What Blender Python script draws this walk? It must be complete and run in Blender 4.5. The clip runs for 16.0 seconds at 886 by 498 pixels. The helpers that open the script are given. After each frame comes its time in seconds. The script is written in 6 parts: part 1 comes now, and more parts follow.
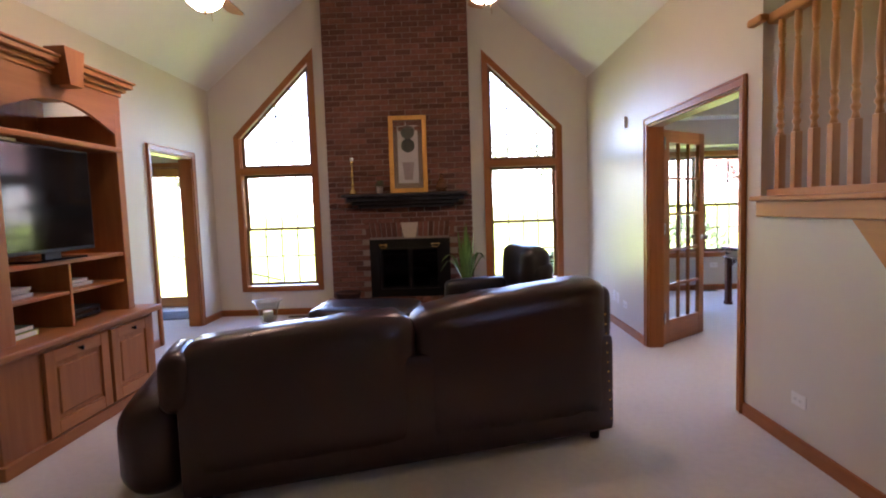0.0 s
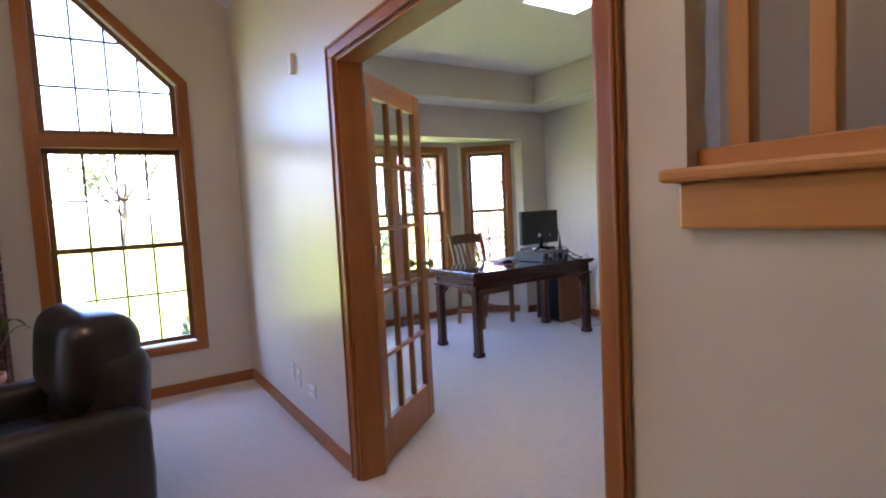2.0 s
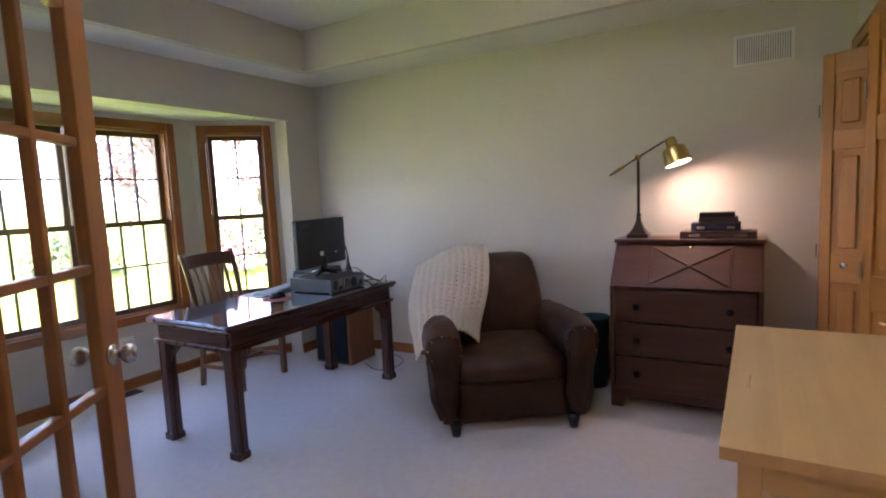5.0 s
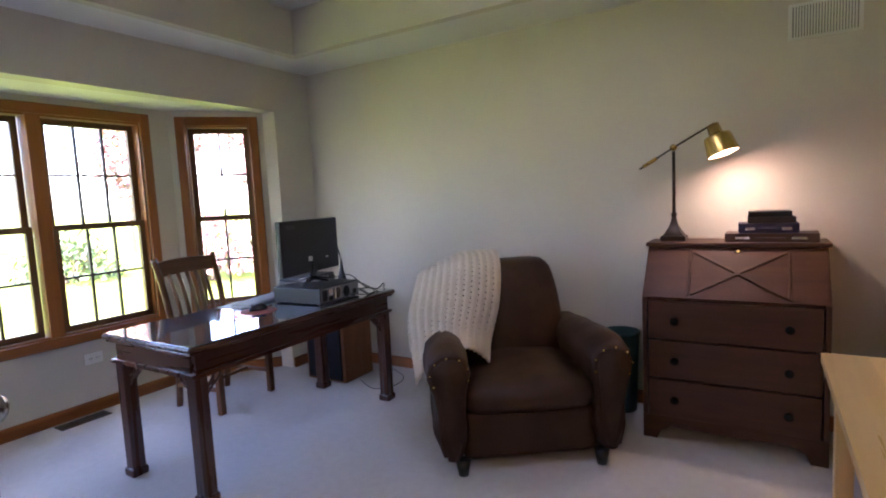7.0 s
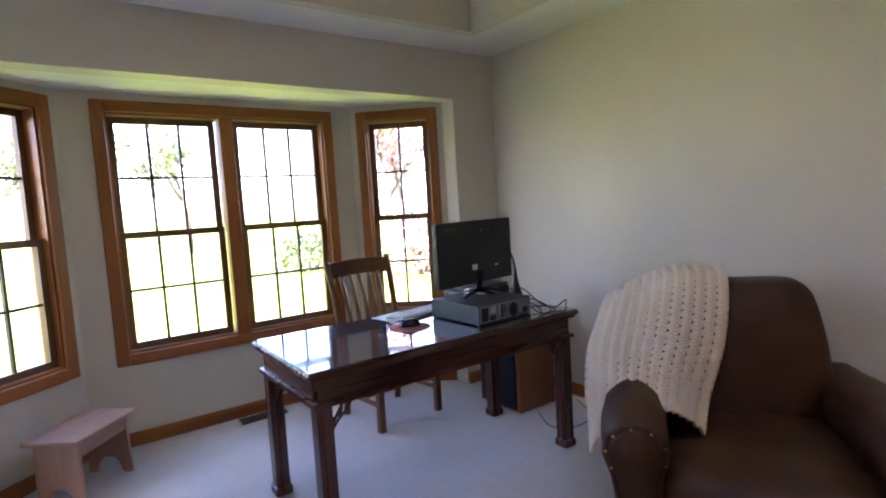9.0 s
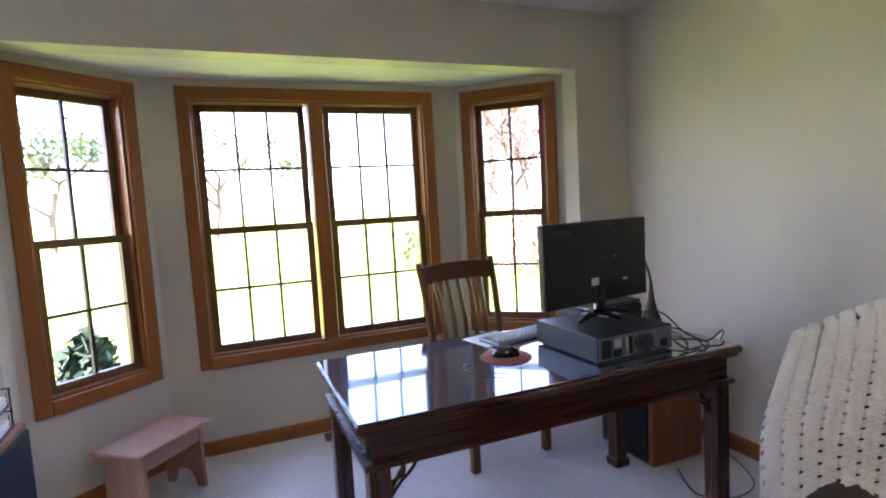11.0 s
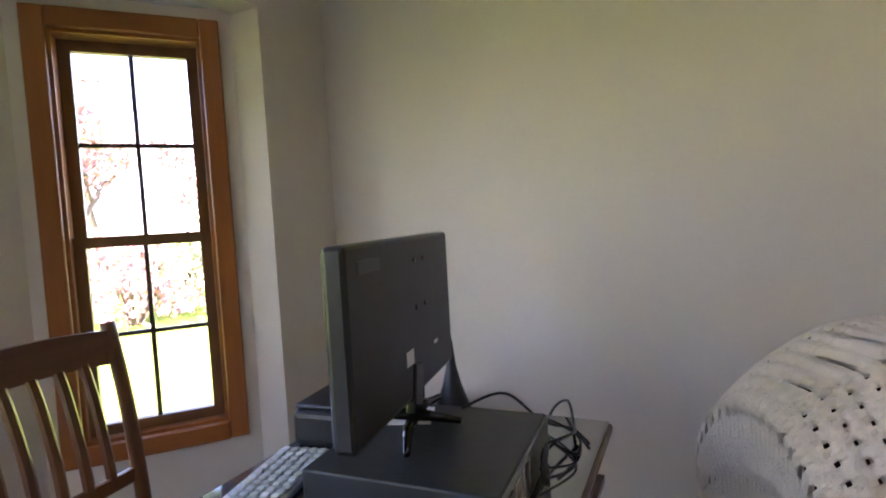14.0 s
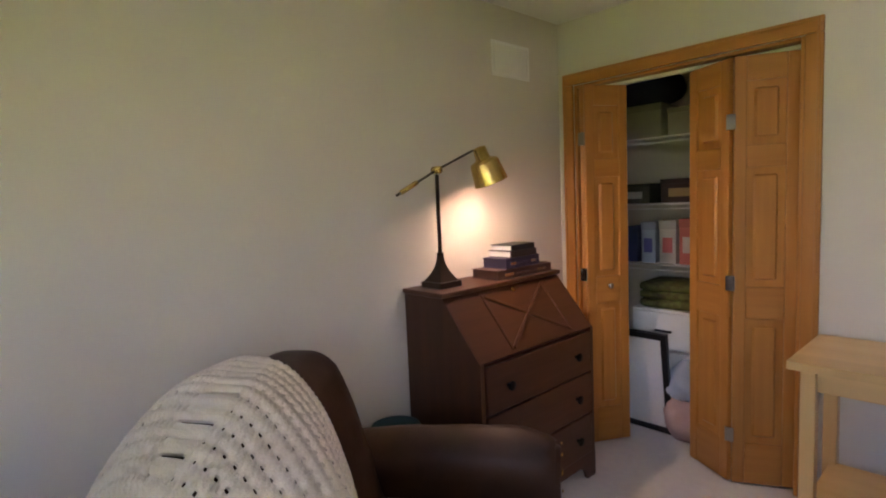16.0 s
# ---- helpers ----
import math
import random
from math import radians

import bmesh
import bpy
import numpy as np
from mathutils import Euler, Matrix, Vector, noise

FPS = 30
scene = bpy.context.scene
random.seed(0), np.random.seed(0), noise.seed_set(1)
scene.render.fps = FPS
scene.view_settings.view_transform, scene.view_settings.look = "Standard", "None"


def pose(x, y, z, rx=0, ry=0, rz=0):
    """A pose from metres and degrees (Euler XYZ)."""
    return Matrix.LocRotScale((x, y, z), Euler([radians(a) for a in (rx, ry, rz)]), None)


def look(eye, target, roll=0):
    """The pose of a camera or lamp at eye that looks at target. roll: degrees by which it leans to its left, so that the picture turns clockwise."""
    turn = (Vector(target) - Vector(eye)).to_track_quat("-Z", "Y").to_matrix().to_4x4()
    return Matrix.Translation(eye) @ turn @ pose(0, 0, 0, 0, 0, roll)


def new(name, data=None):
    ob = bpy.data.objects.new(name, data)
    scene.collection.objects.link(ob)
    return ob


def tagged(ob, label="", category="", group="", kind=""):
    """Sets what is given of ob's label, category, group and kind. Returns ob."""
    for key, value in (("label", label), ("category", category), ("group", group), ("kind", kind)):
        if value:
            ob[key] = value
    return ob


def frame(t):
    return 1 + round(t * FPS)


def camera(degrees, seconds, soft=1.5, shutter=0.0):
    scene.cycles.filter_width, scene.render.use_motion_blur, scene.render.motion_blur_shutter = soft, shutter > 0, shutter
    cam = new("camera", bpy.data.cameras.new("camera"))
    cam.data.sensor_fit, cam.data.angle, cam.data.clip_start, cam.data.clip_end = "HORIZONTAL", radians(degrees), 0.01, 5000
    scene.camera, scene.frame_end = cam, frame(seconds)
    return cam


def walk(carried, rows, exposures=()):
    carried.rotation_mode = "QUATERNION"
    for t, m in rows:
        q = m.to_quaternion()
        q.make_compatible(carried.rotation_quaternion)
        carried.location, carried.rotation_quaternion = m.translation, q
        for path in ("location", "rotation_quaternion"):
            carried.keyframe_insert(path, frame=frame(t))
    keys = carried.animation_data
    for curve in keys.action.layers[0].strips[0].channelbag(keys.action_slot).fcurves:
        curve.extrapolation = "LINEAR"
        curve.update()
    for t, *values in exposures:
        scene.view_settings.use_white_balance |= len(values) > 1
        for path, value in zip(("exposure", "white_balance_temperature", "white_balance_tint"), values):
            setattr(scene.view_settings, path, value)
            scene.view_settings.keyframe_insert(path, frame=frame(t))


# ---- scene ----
cam = camera(79.7, 16.0, soft=2.0)
PATH = [
    (0, (-1.811, -3.347, 1.357), (-1.84, -1.353, 1.201), -1.9),
    (0.5, (-1.828, -3.096, 1.335), (-1.691, -1.106, 1.185), -1.9),
    (1, (-1.792, -2.475, 1.293), (-1.347, -0.53, 1.153), -1.8),
    (1.5, (-1.498, -1.653, 1.317), (-0.702, 0.175, 1.157), -2.3),
    (2, (-0.985, -0.846, 1.306), (0.098, 0.829, 1.158), -2.9),
    (2.5, (-0.535, -0.25, 1.385), (0.72, 1.30, 1.233), -3.2),
    (3, (-0.289, 0.043, 1.43), (1.086, 1.484, 1.25), -2.9),
    (3.5, (-0.24, 0.124, 1.432), (1.163, 1.536, 1.244), -3.1),
    (4, (-0.211, 0.232, 1.418), (1.299, 1.528, 1.223), -2.9),
    (4.5, (-0.137, 0.325, 1.381), (1.487, 1.476, 1.192), -3.0),
    (5, (-0.071, 0.437, 1.374), (1.64, 1.452, 1.172), -2.7),
    (7.5, (0.45, 0.702, 1.341), (2.142, 1.753, 1.155), -2.9),
    (8, (0.59, 0.749, 1.346), (2.157, 1.978, 1.166), -3.1),
    (8.5, (0.774, 0.812, 1.347), (2.155, 2.249, 1.172), -3.3),
    (9, (0.971, 0.927, 1.343), (2.131, 2.547, 1.175), -3.4),
    (9.5, (1.106, 1.07, 1.341), (2.065, 2.818, 1.182), -3.3),
    (10, (1.231, 1.165, 1.363), (1.974, 3.015, 1.199), -3.3),
    (12.5, (1.494, 1.899, 1.33), (2.295, 3.721, 1.136), -2.8),
    (13, (1.559, 2.166, 1.328), (2.684, 3.806, 1.12), -2.7),
    (13.5, (1.622, 2.386, 1.296), (3.133, 3.686, 1.133), -2.6),
    (14, (1.80, 2.58, 1.28), (3.622, 3.438, 1.166), -3.2),
    (14.5, (1.805, 2.655, 1.30), (3.792, 2.913, 1.233), -2.2),
    (15, (1.806, 2.70, 1.376), (3.749, 2.322, 1.215), -2.2),
    (15.5, (1.832, 2.70, 1.388), (3.568, 1.787, 1.224), -2.3),
    (16, (1.832, 2.695, 1.425), (3.256, 1.377, 1.246), -2.5),
]
walk(cam, [(t, look(eye, target, roll)) for t, eye, target, roll in PATH], exposures=((0.0, 4.86, 5750, 37), (1.5, 4.78, 5800, 37), (2.5, 4.56, 5700, 35), (3.5, 4.44, 5850, 34), (7.5, 4.40, 5850, 34), (10.0, 4.42, 5950, 34), (13.0, 4.44, 6100, 34), (14.5, 4.34, 6350, 34), (16.0, 4.34, 6450, 34)))

# ---- light ----
world = bpy.data.worlds.new("sky")
scene.world = world
world.use_nodes = True
wn = world.node_tree.nodes
wl = world.node_tree.links
sky = wn.new("ShaderNodeTexSky")
sky.sky_type = "NISHITA"
sky.sun_disc = False
sky.sun_elevation = radians(42)
sky.sun_rotation = radians(-112)
wl.new(sky.outputs[0], wn["Background"].inputs[0])
wn["Background"].inputs[1].default_value = 0.12

sun_data = bpy.data.lights.new("sun", "SUN")
sun_data.energy, sun_data.angle, sun_data.color = 4.5, radians(0.5), (1.0, 0.95, 0.86)
sun = new("sun", sun_data)
sun_way = Vector((math.cos(radians(42)) * 0.92, math.cos(radians(42)) * 0.39, -math.sin(radians(42))))
sun.matrix_world = Matrix.Translation((-20, -6, 20)) @ sun_way.to_track_quat("-Z", "Y").to_matrix().to_4x4()

# ---- materials ----


def material(name, colour, rough=0.6, metal=0.0, second=None, scale=12.0, stretch=(1, 1, 1), detail=6.0, bump=0.0, bump_scale=None, grain=0.0, spec=0.5, coat=0.0, per_piece=0.0, transmission=0.0, ior=1.45, emit=0.0, sheen=0.0):
    """A surface with a slow and a fine variation of colour, a relief, and a shift from piece to piece."""
    m = bpy.data.materials.new(name)
    m.use_nodes = True
    n, l = m.node_tree.nodes, m.node_tree.links
    b = n["Principled BSDF"]
    b.inputs["Roughness"].default_value = rough
    b.inputs["Metallic"].default_value = metal
    b.inputs["Specular IOR Level"].default_value = spec
    b.inputs["Coat Weight"].default_value = coat
    b.inputs["Transmission Weight"].default_value = transmission
    b.inputs["IOR"].default_value = ior
    b.inputs["Sheen Weight"].default_value = sheen
    c1 = (*colour, 1)
    c2 = (*(second or [v * 0.8 for v in colour]), 1)
    co = n.new("ShaderNodeTexCoord")
    mp = n.new("ShaderNodeMapping")
    mp.inputs["Scale"].default_value = stretch
    l.new(co.outputs["Object"], mp.inputs["Vector"])
    t1 = n.new("ShaderNodeTexNoise")
    t1.inputs["Scale"].default_value = scale
    t1.inputs["Detail"].default_value = detail
    l.new(mp.outputs[0], t1.inputs["Vector"])
    t2 = n.new("ShaderNodeTexNoise")
    t2.inputs["Scale"].default_value = scale * 0.13
    t2.inputs["Detail"].default_value = 3
    l.new(mp.outputs[0], t2.inputs["Vector"])
    add = n.new("ShaderNodeMath")
    add.operation = "MULTIPLY_ADD"
    add.inputs[1].default_value = 0.55
    l.new(t1.outputs["Fac"], add.inputs[0])
    half = n.new("ShaderNodeMath")
    half.operation = "MULTIPLY"
    half.inputs[1].default_value = 0.45
    l.new(t2.outputs["Fac"], half.inputs[0])
    l.new(half.outputs[0], add.inputs[2])
    ramp = n.new("ShaderNodeMapRange")
    ramp.inputs["From Min"].default_value = 0.32
    ramp.inputs["From Max"].default_value = 0.68
    l.new(add.outputs[0], ramp.inputs["Value"])
    mix = n.new("ShaderNodeMix")
    mix.data_type = "RGBA"
    mix.inputs[6].default_value = c1
    mix.inputs[7].default_value = c2
    l.new(ramp.outputs[0], mix.inputs["Factor"])
    out = mix.outputs[2]
    if per_piece:
        info = n.new("ShaderNodeObjectInfo")
        isl = n.new("ShaderNodeNewGeometry")
        plus = n.new("ShaderNodeMath")
        plus.operation = "ADD"
        l.new(info.outputs["Random"], plus.inputs[0])
        l.new(isl.outputs["Random Per Island"], plus.inputs[1])
        fr = n.new("ShaderNodeMath")
        fr.operation = "FRACT"
        l.new(plus.outputs[0], fr.inputs[0])
        rng = n.new("ShaderNodeMapRange")
        rng.inputs["To Min"].default_value = 1 - per_piece
        rng.inputs["To Max"].default_value = 1 + per_piece
        l.new(fr.outputs[0], rng.inputs["Value"])
        hsv = n.new("ShaderNodeHueSaturation")
        l.new(rng.outputs[0], hsv.inputs["Value"])
        l.new(out, hsv.inputs["Color"])
        out = hsv.outputs[0]
    l.new(out, b.inputs["Base Color"])
    vary = n.new("ShaderNodeMapRange")
    vary.inputs["To Min"].default_value = max(0.0, rough - 0.06 - grain)
    vary.inputs["To Max"].default_value = min(1.0, rough + 0.06 + grain)
    l.new(t1.outputs["Fac"], vary.inputs["Value"])
    l.new(vary.outputs[0], b.inputs["Roughness"])
    if bump:
        t3 = n.new("ShaderNodeTexNoise")
        t3.inputs["Scale"].default_value = bump_scale or scale
        t3.inputs["Detail"].default_value = 4
        l.new(mp.outputs[0], t3.inputs["Vector"])
        bp = n.new("ShaderNodeBump")
        bp.inputs["Strength"].default_value = bump
        bp.inputs["Distance"].default_value = 0.01
        l.new(t3.outputs["Fac"], bp.inputs["Height"])
        l.new(bp.outputs[0], b.inputs["Normal"])
    if emit:
        b.inputs["Emission Color"].default_value = c1
        b.inputs["Emission Strength"].default_value = emit
    return m


def wood(name, c1, c2, rough=0.4, coat=0.0, fine=26):
    """The same wood with its grain along x, y and z."""
    made = {}
    for axis, s in (("x", (0.07, 1, 1)), ("y", (1, 0.07, 1)), ("z", (1, 1, 0.07))):
        made[axis] = material(name + "_" + axis, c1, rough, second=c2, scale=fine, stretch=s, bump=0.06, bump_scale=fine * 2, coat=coat, per_piece=0.08)
    return made


WALL = material("wall_paint", (0.64, 0.595, 0.51), 0.5, second=(0.615, 0.57, 0.49), scale=3, bump=0.04, bump_scale=260, spec=0.35)
WALL_SATIN = material("wall_paint_satin", (0.64, 0.60, 0.52), 0.34, second=(0.62, 0.58, 0.50), scale=3, bump=0.03, bump_scale=200, spec=0.5)
# tan here stands in for warm light on the stairwell walls
STAIR_LIT_PAINT = material("stairwell_warm_light_paint", (0.60, 0.43, 0.25), 0.6, second=(0.57, 0.41, 0.235), scale=3, bump=0.04, bump_scale=260)
CEIL = material("ceiling_paint", (0.78, 0.77, 0.74), 0.8, second=(0.75, 0.74, 0.71), scale=4, bump=0.05, bump_scale=200)
CARPET = material("carpet", (0.70, 0.66, 0.62), 0.95, second=(0.60, 0.56, 0.52), scale=180, bump=0.5, bump_scale=420, spec=0.1, sheen=0.2)
OAK = wood("trim_oak", (0.36, 0.128, 0.028), (0.25, 0.082, 0.017), 0.35)
FRENCH = wood("french_door_oak", (0.38, 0.145, 0.032), (0.27, 0.095, 0.02), 0.35)
PINE = wood("pine", (0.43, 0.180, 0.055), (0.30, 0.11, 0.032), 0.45)
DOORWOOD = wood("door_oak", (0.52, 0.225, 0.045), (0.39, 0.15, 0.028), 0.35)
MAPLE = wood("maple", (0.70, 0.46, 0.19), (0.60, 0.36, 0.13), 0.3, fine=18)
MAHOG = wood("mahogany", (0.085, 0.028, 0.014), (0.045, 0.014, 0.008), 0.28, coat=0.2)
BUREAU = wood("bureau_wood", (0.085, 0.030, 0.013), (0.045, 0.015, 0.007), 0.38)
CHAIRWOOD = wood("chair_wood", (0.20, 0.085, 0.03), (0.11, 0.042, 0.015), 0.35)
STOOLWOOD = wood("stool_wood", (0.42, 0.24, 0.16), (0.32, 0.17, 0.11), 0.5)
SPEAKERWOOD = wood("speaker_veneer", (0.30, 0.12, 0.045), (0.20, 0.075, 0.028), 0.45)
BALUSTER = wood("baluster_oak", (0.58, 0.28, 0.075), (0.46, 0.20, 0.05), 0.4)
BRICK = material("brick", (0.19, 0.085, 0.058), 0.9, second=(0.11, 0.05, 0.038), scale=30, bump=0.5, bump_scale=70, per_piece=0.4, spec=0.2)
MORTAR = material("mortar", (0.30, 0.25, 0.21), 0.95, second=(0.22, 0.18, 0.15), scale=40, bump=0.5, bump_scale=150, spec=0.1)
LEATHER = material("leather_dark", (0.034, 0.013, 0.011), 0.30, second=(0.026, 0.010, 0.009), scale=5, bump=0.16, bump_scale=22, spec=0.6)
LEATHER_BLACK = material("leather_black", (0.014, 0.012, 0.012), 0.3, second=(0.010, 0.009, 0.009), scale=5, bump=0.05, bump_scale=60, spec=0.6)
SUEDE = material("leather_brown_worn", (0.070, 0.030, 0.013), 0.5, second=(0.030, 0.013, 0.007), scale=7, bump=0.12, bump_scale=140, spec=0.35, grain=0.1)
BLACK = material("black_plastic", (0.012, 0.012, 0.013), 0.4, bump=0.05, bump_scale=300)
GLOSSBLACK = material("black_gloss", (0.008, 0.008, 0.009), 0.08)
BLACKIRON = material("black_iron", (0.008, 0.008, 0.008), 0.55, spec=0.15, bump=0.2, bump_scale=60)
DARKWOOD = material("mantel_black", (0.010, 0.010, 0.013), 0.45, bump=0.1, bump_scale=60)
BRASS = material("brass", (0.72, 0.52, 0.18), 0.24, 1.0, second=(0.62, 0.43, 0.14), scale=20)
CHROME = material("brushed_nickel", (0.62, 0.60, 0.57), 0.25, 1.0, scale=30)
GOLD = material("gilt_frame", (0.52, 0.30, 0.07), 0.38, 0.7, second=(0.36, 0.19, 0.04), scale=40, bump=0.3, bump_scale=90)
WHITE = material("white_plastic", (0.80, 0.79, 0.76), 0.45, second=(0.77, 0.76, 0.73))
PAPER = material("paper", (0.80, 0.79, 0.76), 0.8, second=(0.74, 0.73, 0.70), scale=60)
GREYMETAL = material("painted_metal_grey", (0.030, 0.034, 0.036), 0.4, 0.3, scale=40)
GRASS = material("grass", (0.20, 0.25, 0.035), 0.9, second=(0.14, 0.19, 0.025), scale=3.0, bump=0.8, bump_scale=60, spec=0.2)
LEAF = material("leaf", (0.10, 0.14, 0.06), 0.5, second=(0.065, 0.095, 0.04), scale=20, per_piece=0.35)
LEAF_PALE = material("leaf_pale", (0.20, 0.22, 0.12), 0.55, second=(0.14, 0.16, 0.08), scale=20, per_piece=0.35)
BLOSSOM = material("blossom", (0.42, 0.22, 0.22), 0.6, second=(0.32, 0.17, 0.16), scale=20, per_piece=0.3)
BARK = material("bark", (0.14, 0.10, 0.075), 0.95, second=(0.08, 0.055, 0.04), scale=25, bump=0.7)
KNIT = material("knit_wool", (0.74, 0.66, 0.54), 0.95, second=(0.66, 0.57, 0.45), scale=60, bump=0.4, bump_scale=250, sheen=0.4, spec=0.1)
STONE = material("keystone", (0.55, 0.47, 0.36), 0.85, second=(0.46, 0.39, 0.30), scale=40, bump=0.2)


def clear_glass(name, tint=(0.98, 0.99, 0.985)):
    m = bpy.data.materials.new(name)
    m.use_nodes = True
    n, l = m.node_tree.nodes, m.node_tree.links
    n.remove(n["Principled BSDF"])
    clear = n.new("ShaderNodeBsdfTransparent")
    clear.inputs[0].default_value = (*tint, 1)
    gloss = n.new("ShaderNodeBsdfGlossy")
    gloss.inputs["Roughness"].default_value = 0.02
    lw = n.new("ShaderNodeLayerWeight")
    power = n.new("ShaderNodeMath")
    power.operation = "POWER"
    power.inputs[1].default_value = 4.0
    l.new(lw.outputs["Facing"], power.inputs[0])
    fres = n.new("ShaderNodeMath")
    fres.operation = "MULTIPLY_ADD"
    fres.inputs[1].default_value = 0.6
    fres.inputs[2].default_value = 0.03
    l.new(power.outputs[0], fres.inputs[0])
    mix = n.new("ShaderNodeMixShader")
    l.new(fres.outputs[0], mix.inputs[0])
    l.new(clear.outputs[0], mix.inputs[1])
    l.new(gloss.outputs[0], mix.inputs[2])
    l.new(mix.outputs[0], n["Material Output"].inputs[0])
    return m


GLASS = clear_glass("window_glass")

# ---- builders ----


def part(name, bm, mat, parent=None, label="", smooth=False):
    me = bpy.data.meshes.new(name)
    if smooth:
        for f in bm.faces:
            f.smooth = True
    bm.normal_update()
    bm.to_mesh(me)
    bm.free()
    me.materials.append(mat)
    ob = new(name, me)
    if parent:
        ob.parent = parent
    if label:
        tagged(ob, label)
    return ob


def thing(name, m, label, category, group="", kind=""):
    ob = new(name)
    ob.empty_display_size = 0.1
    ob.matrix_world = m
    return tagged(ob, label, category, group, kind)


def add_box(bm, a, b, bev=0.0, seg=2, turn=None):
    lo, hi = [min(p, q) for p, q in zip(a, b)], [max(p, q) for p, q in zip(a, b)]
    mid = Vector([(p + q) / 2 for p, q in zip(lo, hi)])
    size = [max(q - p, 1e-4) for p, q in zip(lo, hi)]
    m = Matrix.Translation(mid)
    if turn is not None:
        m = m @ turn
    made = bmesh.ops.create_cube(bm, size=1, matrix=m @ Matrix.Diagonal((*size, 1)))
    if bev:
        bev = min(bev, min(size) * 0.45)
        edges = list({e for v in made["verts"] for e in v.link_edges})
        bmesh.ops.bevel(bm, geom=edges, offset=bev, segments=seg, profile=0.5, affect="EDGES")
    return bm


def box(name, a, b, mat, parent=None, bev=0.004, label="", seg=2, turn=None, smooth=False):
    return part(name, add_box(bmesh.new(), a, b, bev, seg, turn), mat, parent, label, smooth)


def lathe(bm, profile, centre=(0, 0, 0), steps=24, m=None):
    """Turns (radius, height) pairs round z."""
    m = m or Matrix.Translation(centre)
    rings = []
    for r, z in profile:
        rings.append([bm.verts.new(m @ Vector((r * math.cos(2 * math.pi * k / steps), r * math.sin(2 * math.pi * k / steps), z))) for k in range(steps)])
    for a, b in zip(rings, rings[1:]):
        for k in range(steps):
            bm.faces.new((a[k], a[(k + 1) % steps], b[(k + 1) % steps], b[k]))
    bm.faces.new(rings[0][::-1])
    bm.faces.new(rings[-1])
    return bm


def turned(name, profile, mat, parent=None, centre=(0, 0, 0), steps=24, label="", m=None):
    return part(name, lathe(bmesh.new(), profile, centre, steps, m), mat, parent, label, True)


def add_tube(bm, points, radius, steps=8):
    """A round rod along points; radius may be one number or one a point."""
    pts = [Vector(p) for p in points]
    rad = radius if isinstance(radius, (list, tuple)) else [radius] * len(pts)
    rings = []
    side = None
    for k, p in enumerate(pts):
        way = (pts[min(k + 1, len(pts) - 1)] - pts[max(k - 1, 0)]).normalized()
        if side is None:
            side = way.orthogonal().normalized()
        side = (side - way * side.dot(way)).normalized()
        up = way.cross(side)
        rings.append([bm.verts.new(p + rad[k] * (math.cos(2 * math.pi * j / steps) * side + math.sin(2 * math.pi * j / steps) * up)) for j in range(steps)])
    for a, b in zip(rings, rings[1:]):
        for j in range(steps):
            bm.faces.new((a[j], a[(j + 1) % steps], b[(j + 1) % steps], b[j]))
    bm.faces.new(rings[0][::-1])
    bm.faces.new(rings[-1])
    return bm


def tube(name, points, radius, mat, parent=None, steps=8, label=""):
    return part(name, add_tube(bmesh.new(), points, radius, steps), mat, parent, label, True)


def curve_points(points, count=24):
    """A smooth line through points."""
    pts = [Vector(p) for p in points]
    out = []
    for i in range(len(pts) - 1):
        p0, p1, p2, p3 = pts[max(i - 1, 0)], pts[i], pts[i + 1], pts[min(i + 2, len(pts) - 1)]
        for k in range(count // (len(pts) - 1) + 1):
            t = k / (count // (len(pts) - 1) + 1)
            out.append(0.5 * (2 * p1 + (p2 - p0) * t + (2 * p0 - 5 * p1 + 4 * p2 - p3) * t * t + (3 * p1 - p0 - 3 * p2 + p3) * t ** 3))
    return out + [pts[-1]]


def add_slab(bm, outer, holes, place, deep):
    """A plate of any outline with holes: 2D loops laid into the world by place(u, v), thickened by the vector deep."""
    edges = []
    for loop in (outer, *holes):
        vs = [bm.verts.new(place(u, v)) for u, v in loop]
        edges += [bm.edges.new((vs[k], vs[(k + 1) % len(vs)])) for k in range(len(vs))]
    filled = bmesh.ops.triangle_fill(bm, use_beauty=True, use_dissolve=False, edges=edges)
    faces = [g for g in filled["geom"] if isinstance(g, bmesh.types.BMFace)]
    out = bmesh.ops.extrude_face_region(bm, geom=faces)
    bmesh.ops.translate(bm, vec=Vector(deep), verts=[g for g in out["geom"] if isinstance(g, bmesh.types.BMVert)])
    bmesh.ops.recalc_face_normals(bm, faces=bm.faces)
    return bm


def slab(name, outer, holes, place, deep, mat, parent=None, label=""):
    return part(name, add_slab(bmesh.new(), outer, holes, place, deep), mat, parent, label)


def rect(u0, v0, u1, v1):
    return [(u0, v0), (u1, v0), (u1, v1), (u0, v1)]


def on_x(x):
    return lambda u, v: (x, u, v)


def on_y(y):
    return lambda u, v: (u, y, v)


def on_z(z):
    return lambda u, v: (u, v, z)


def setting(ob, label, category):
    return tagged(ob, label, category, kind="structure")


# ---- the shell ----
LW, LS, LN = -4.90, -5.6, 3.63          # living room: west, south and north faces
EAVE, RIDGE, MID = 2.95, 5.0, -2.45
OE, ON, OS = 3.705, 3.99, -0.03           # office: east, north and south faces
BAY = 4.575

setting(box("floor", (-7.2, LS - 0.2, -0.15), (4.0, 4.85, 0.0), CARPET, bev=0), "cream wall-to-wall loop pile carpet", "floor")

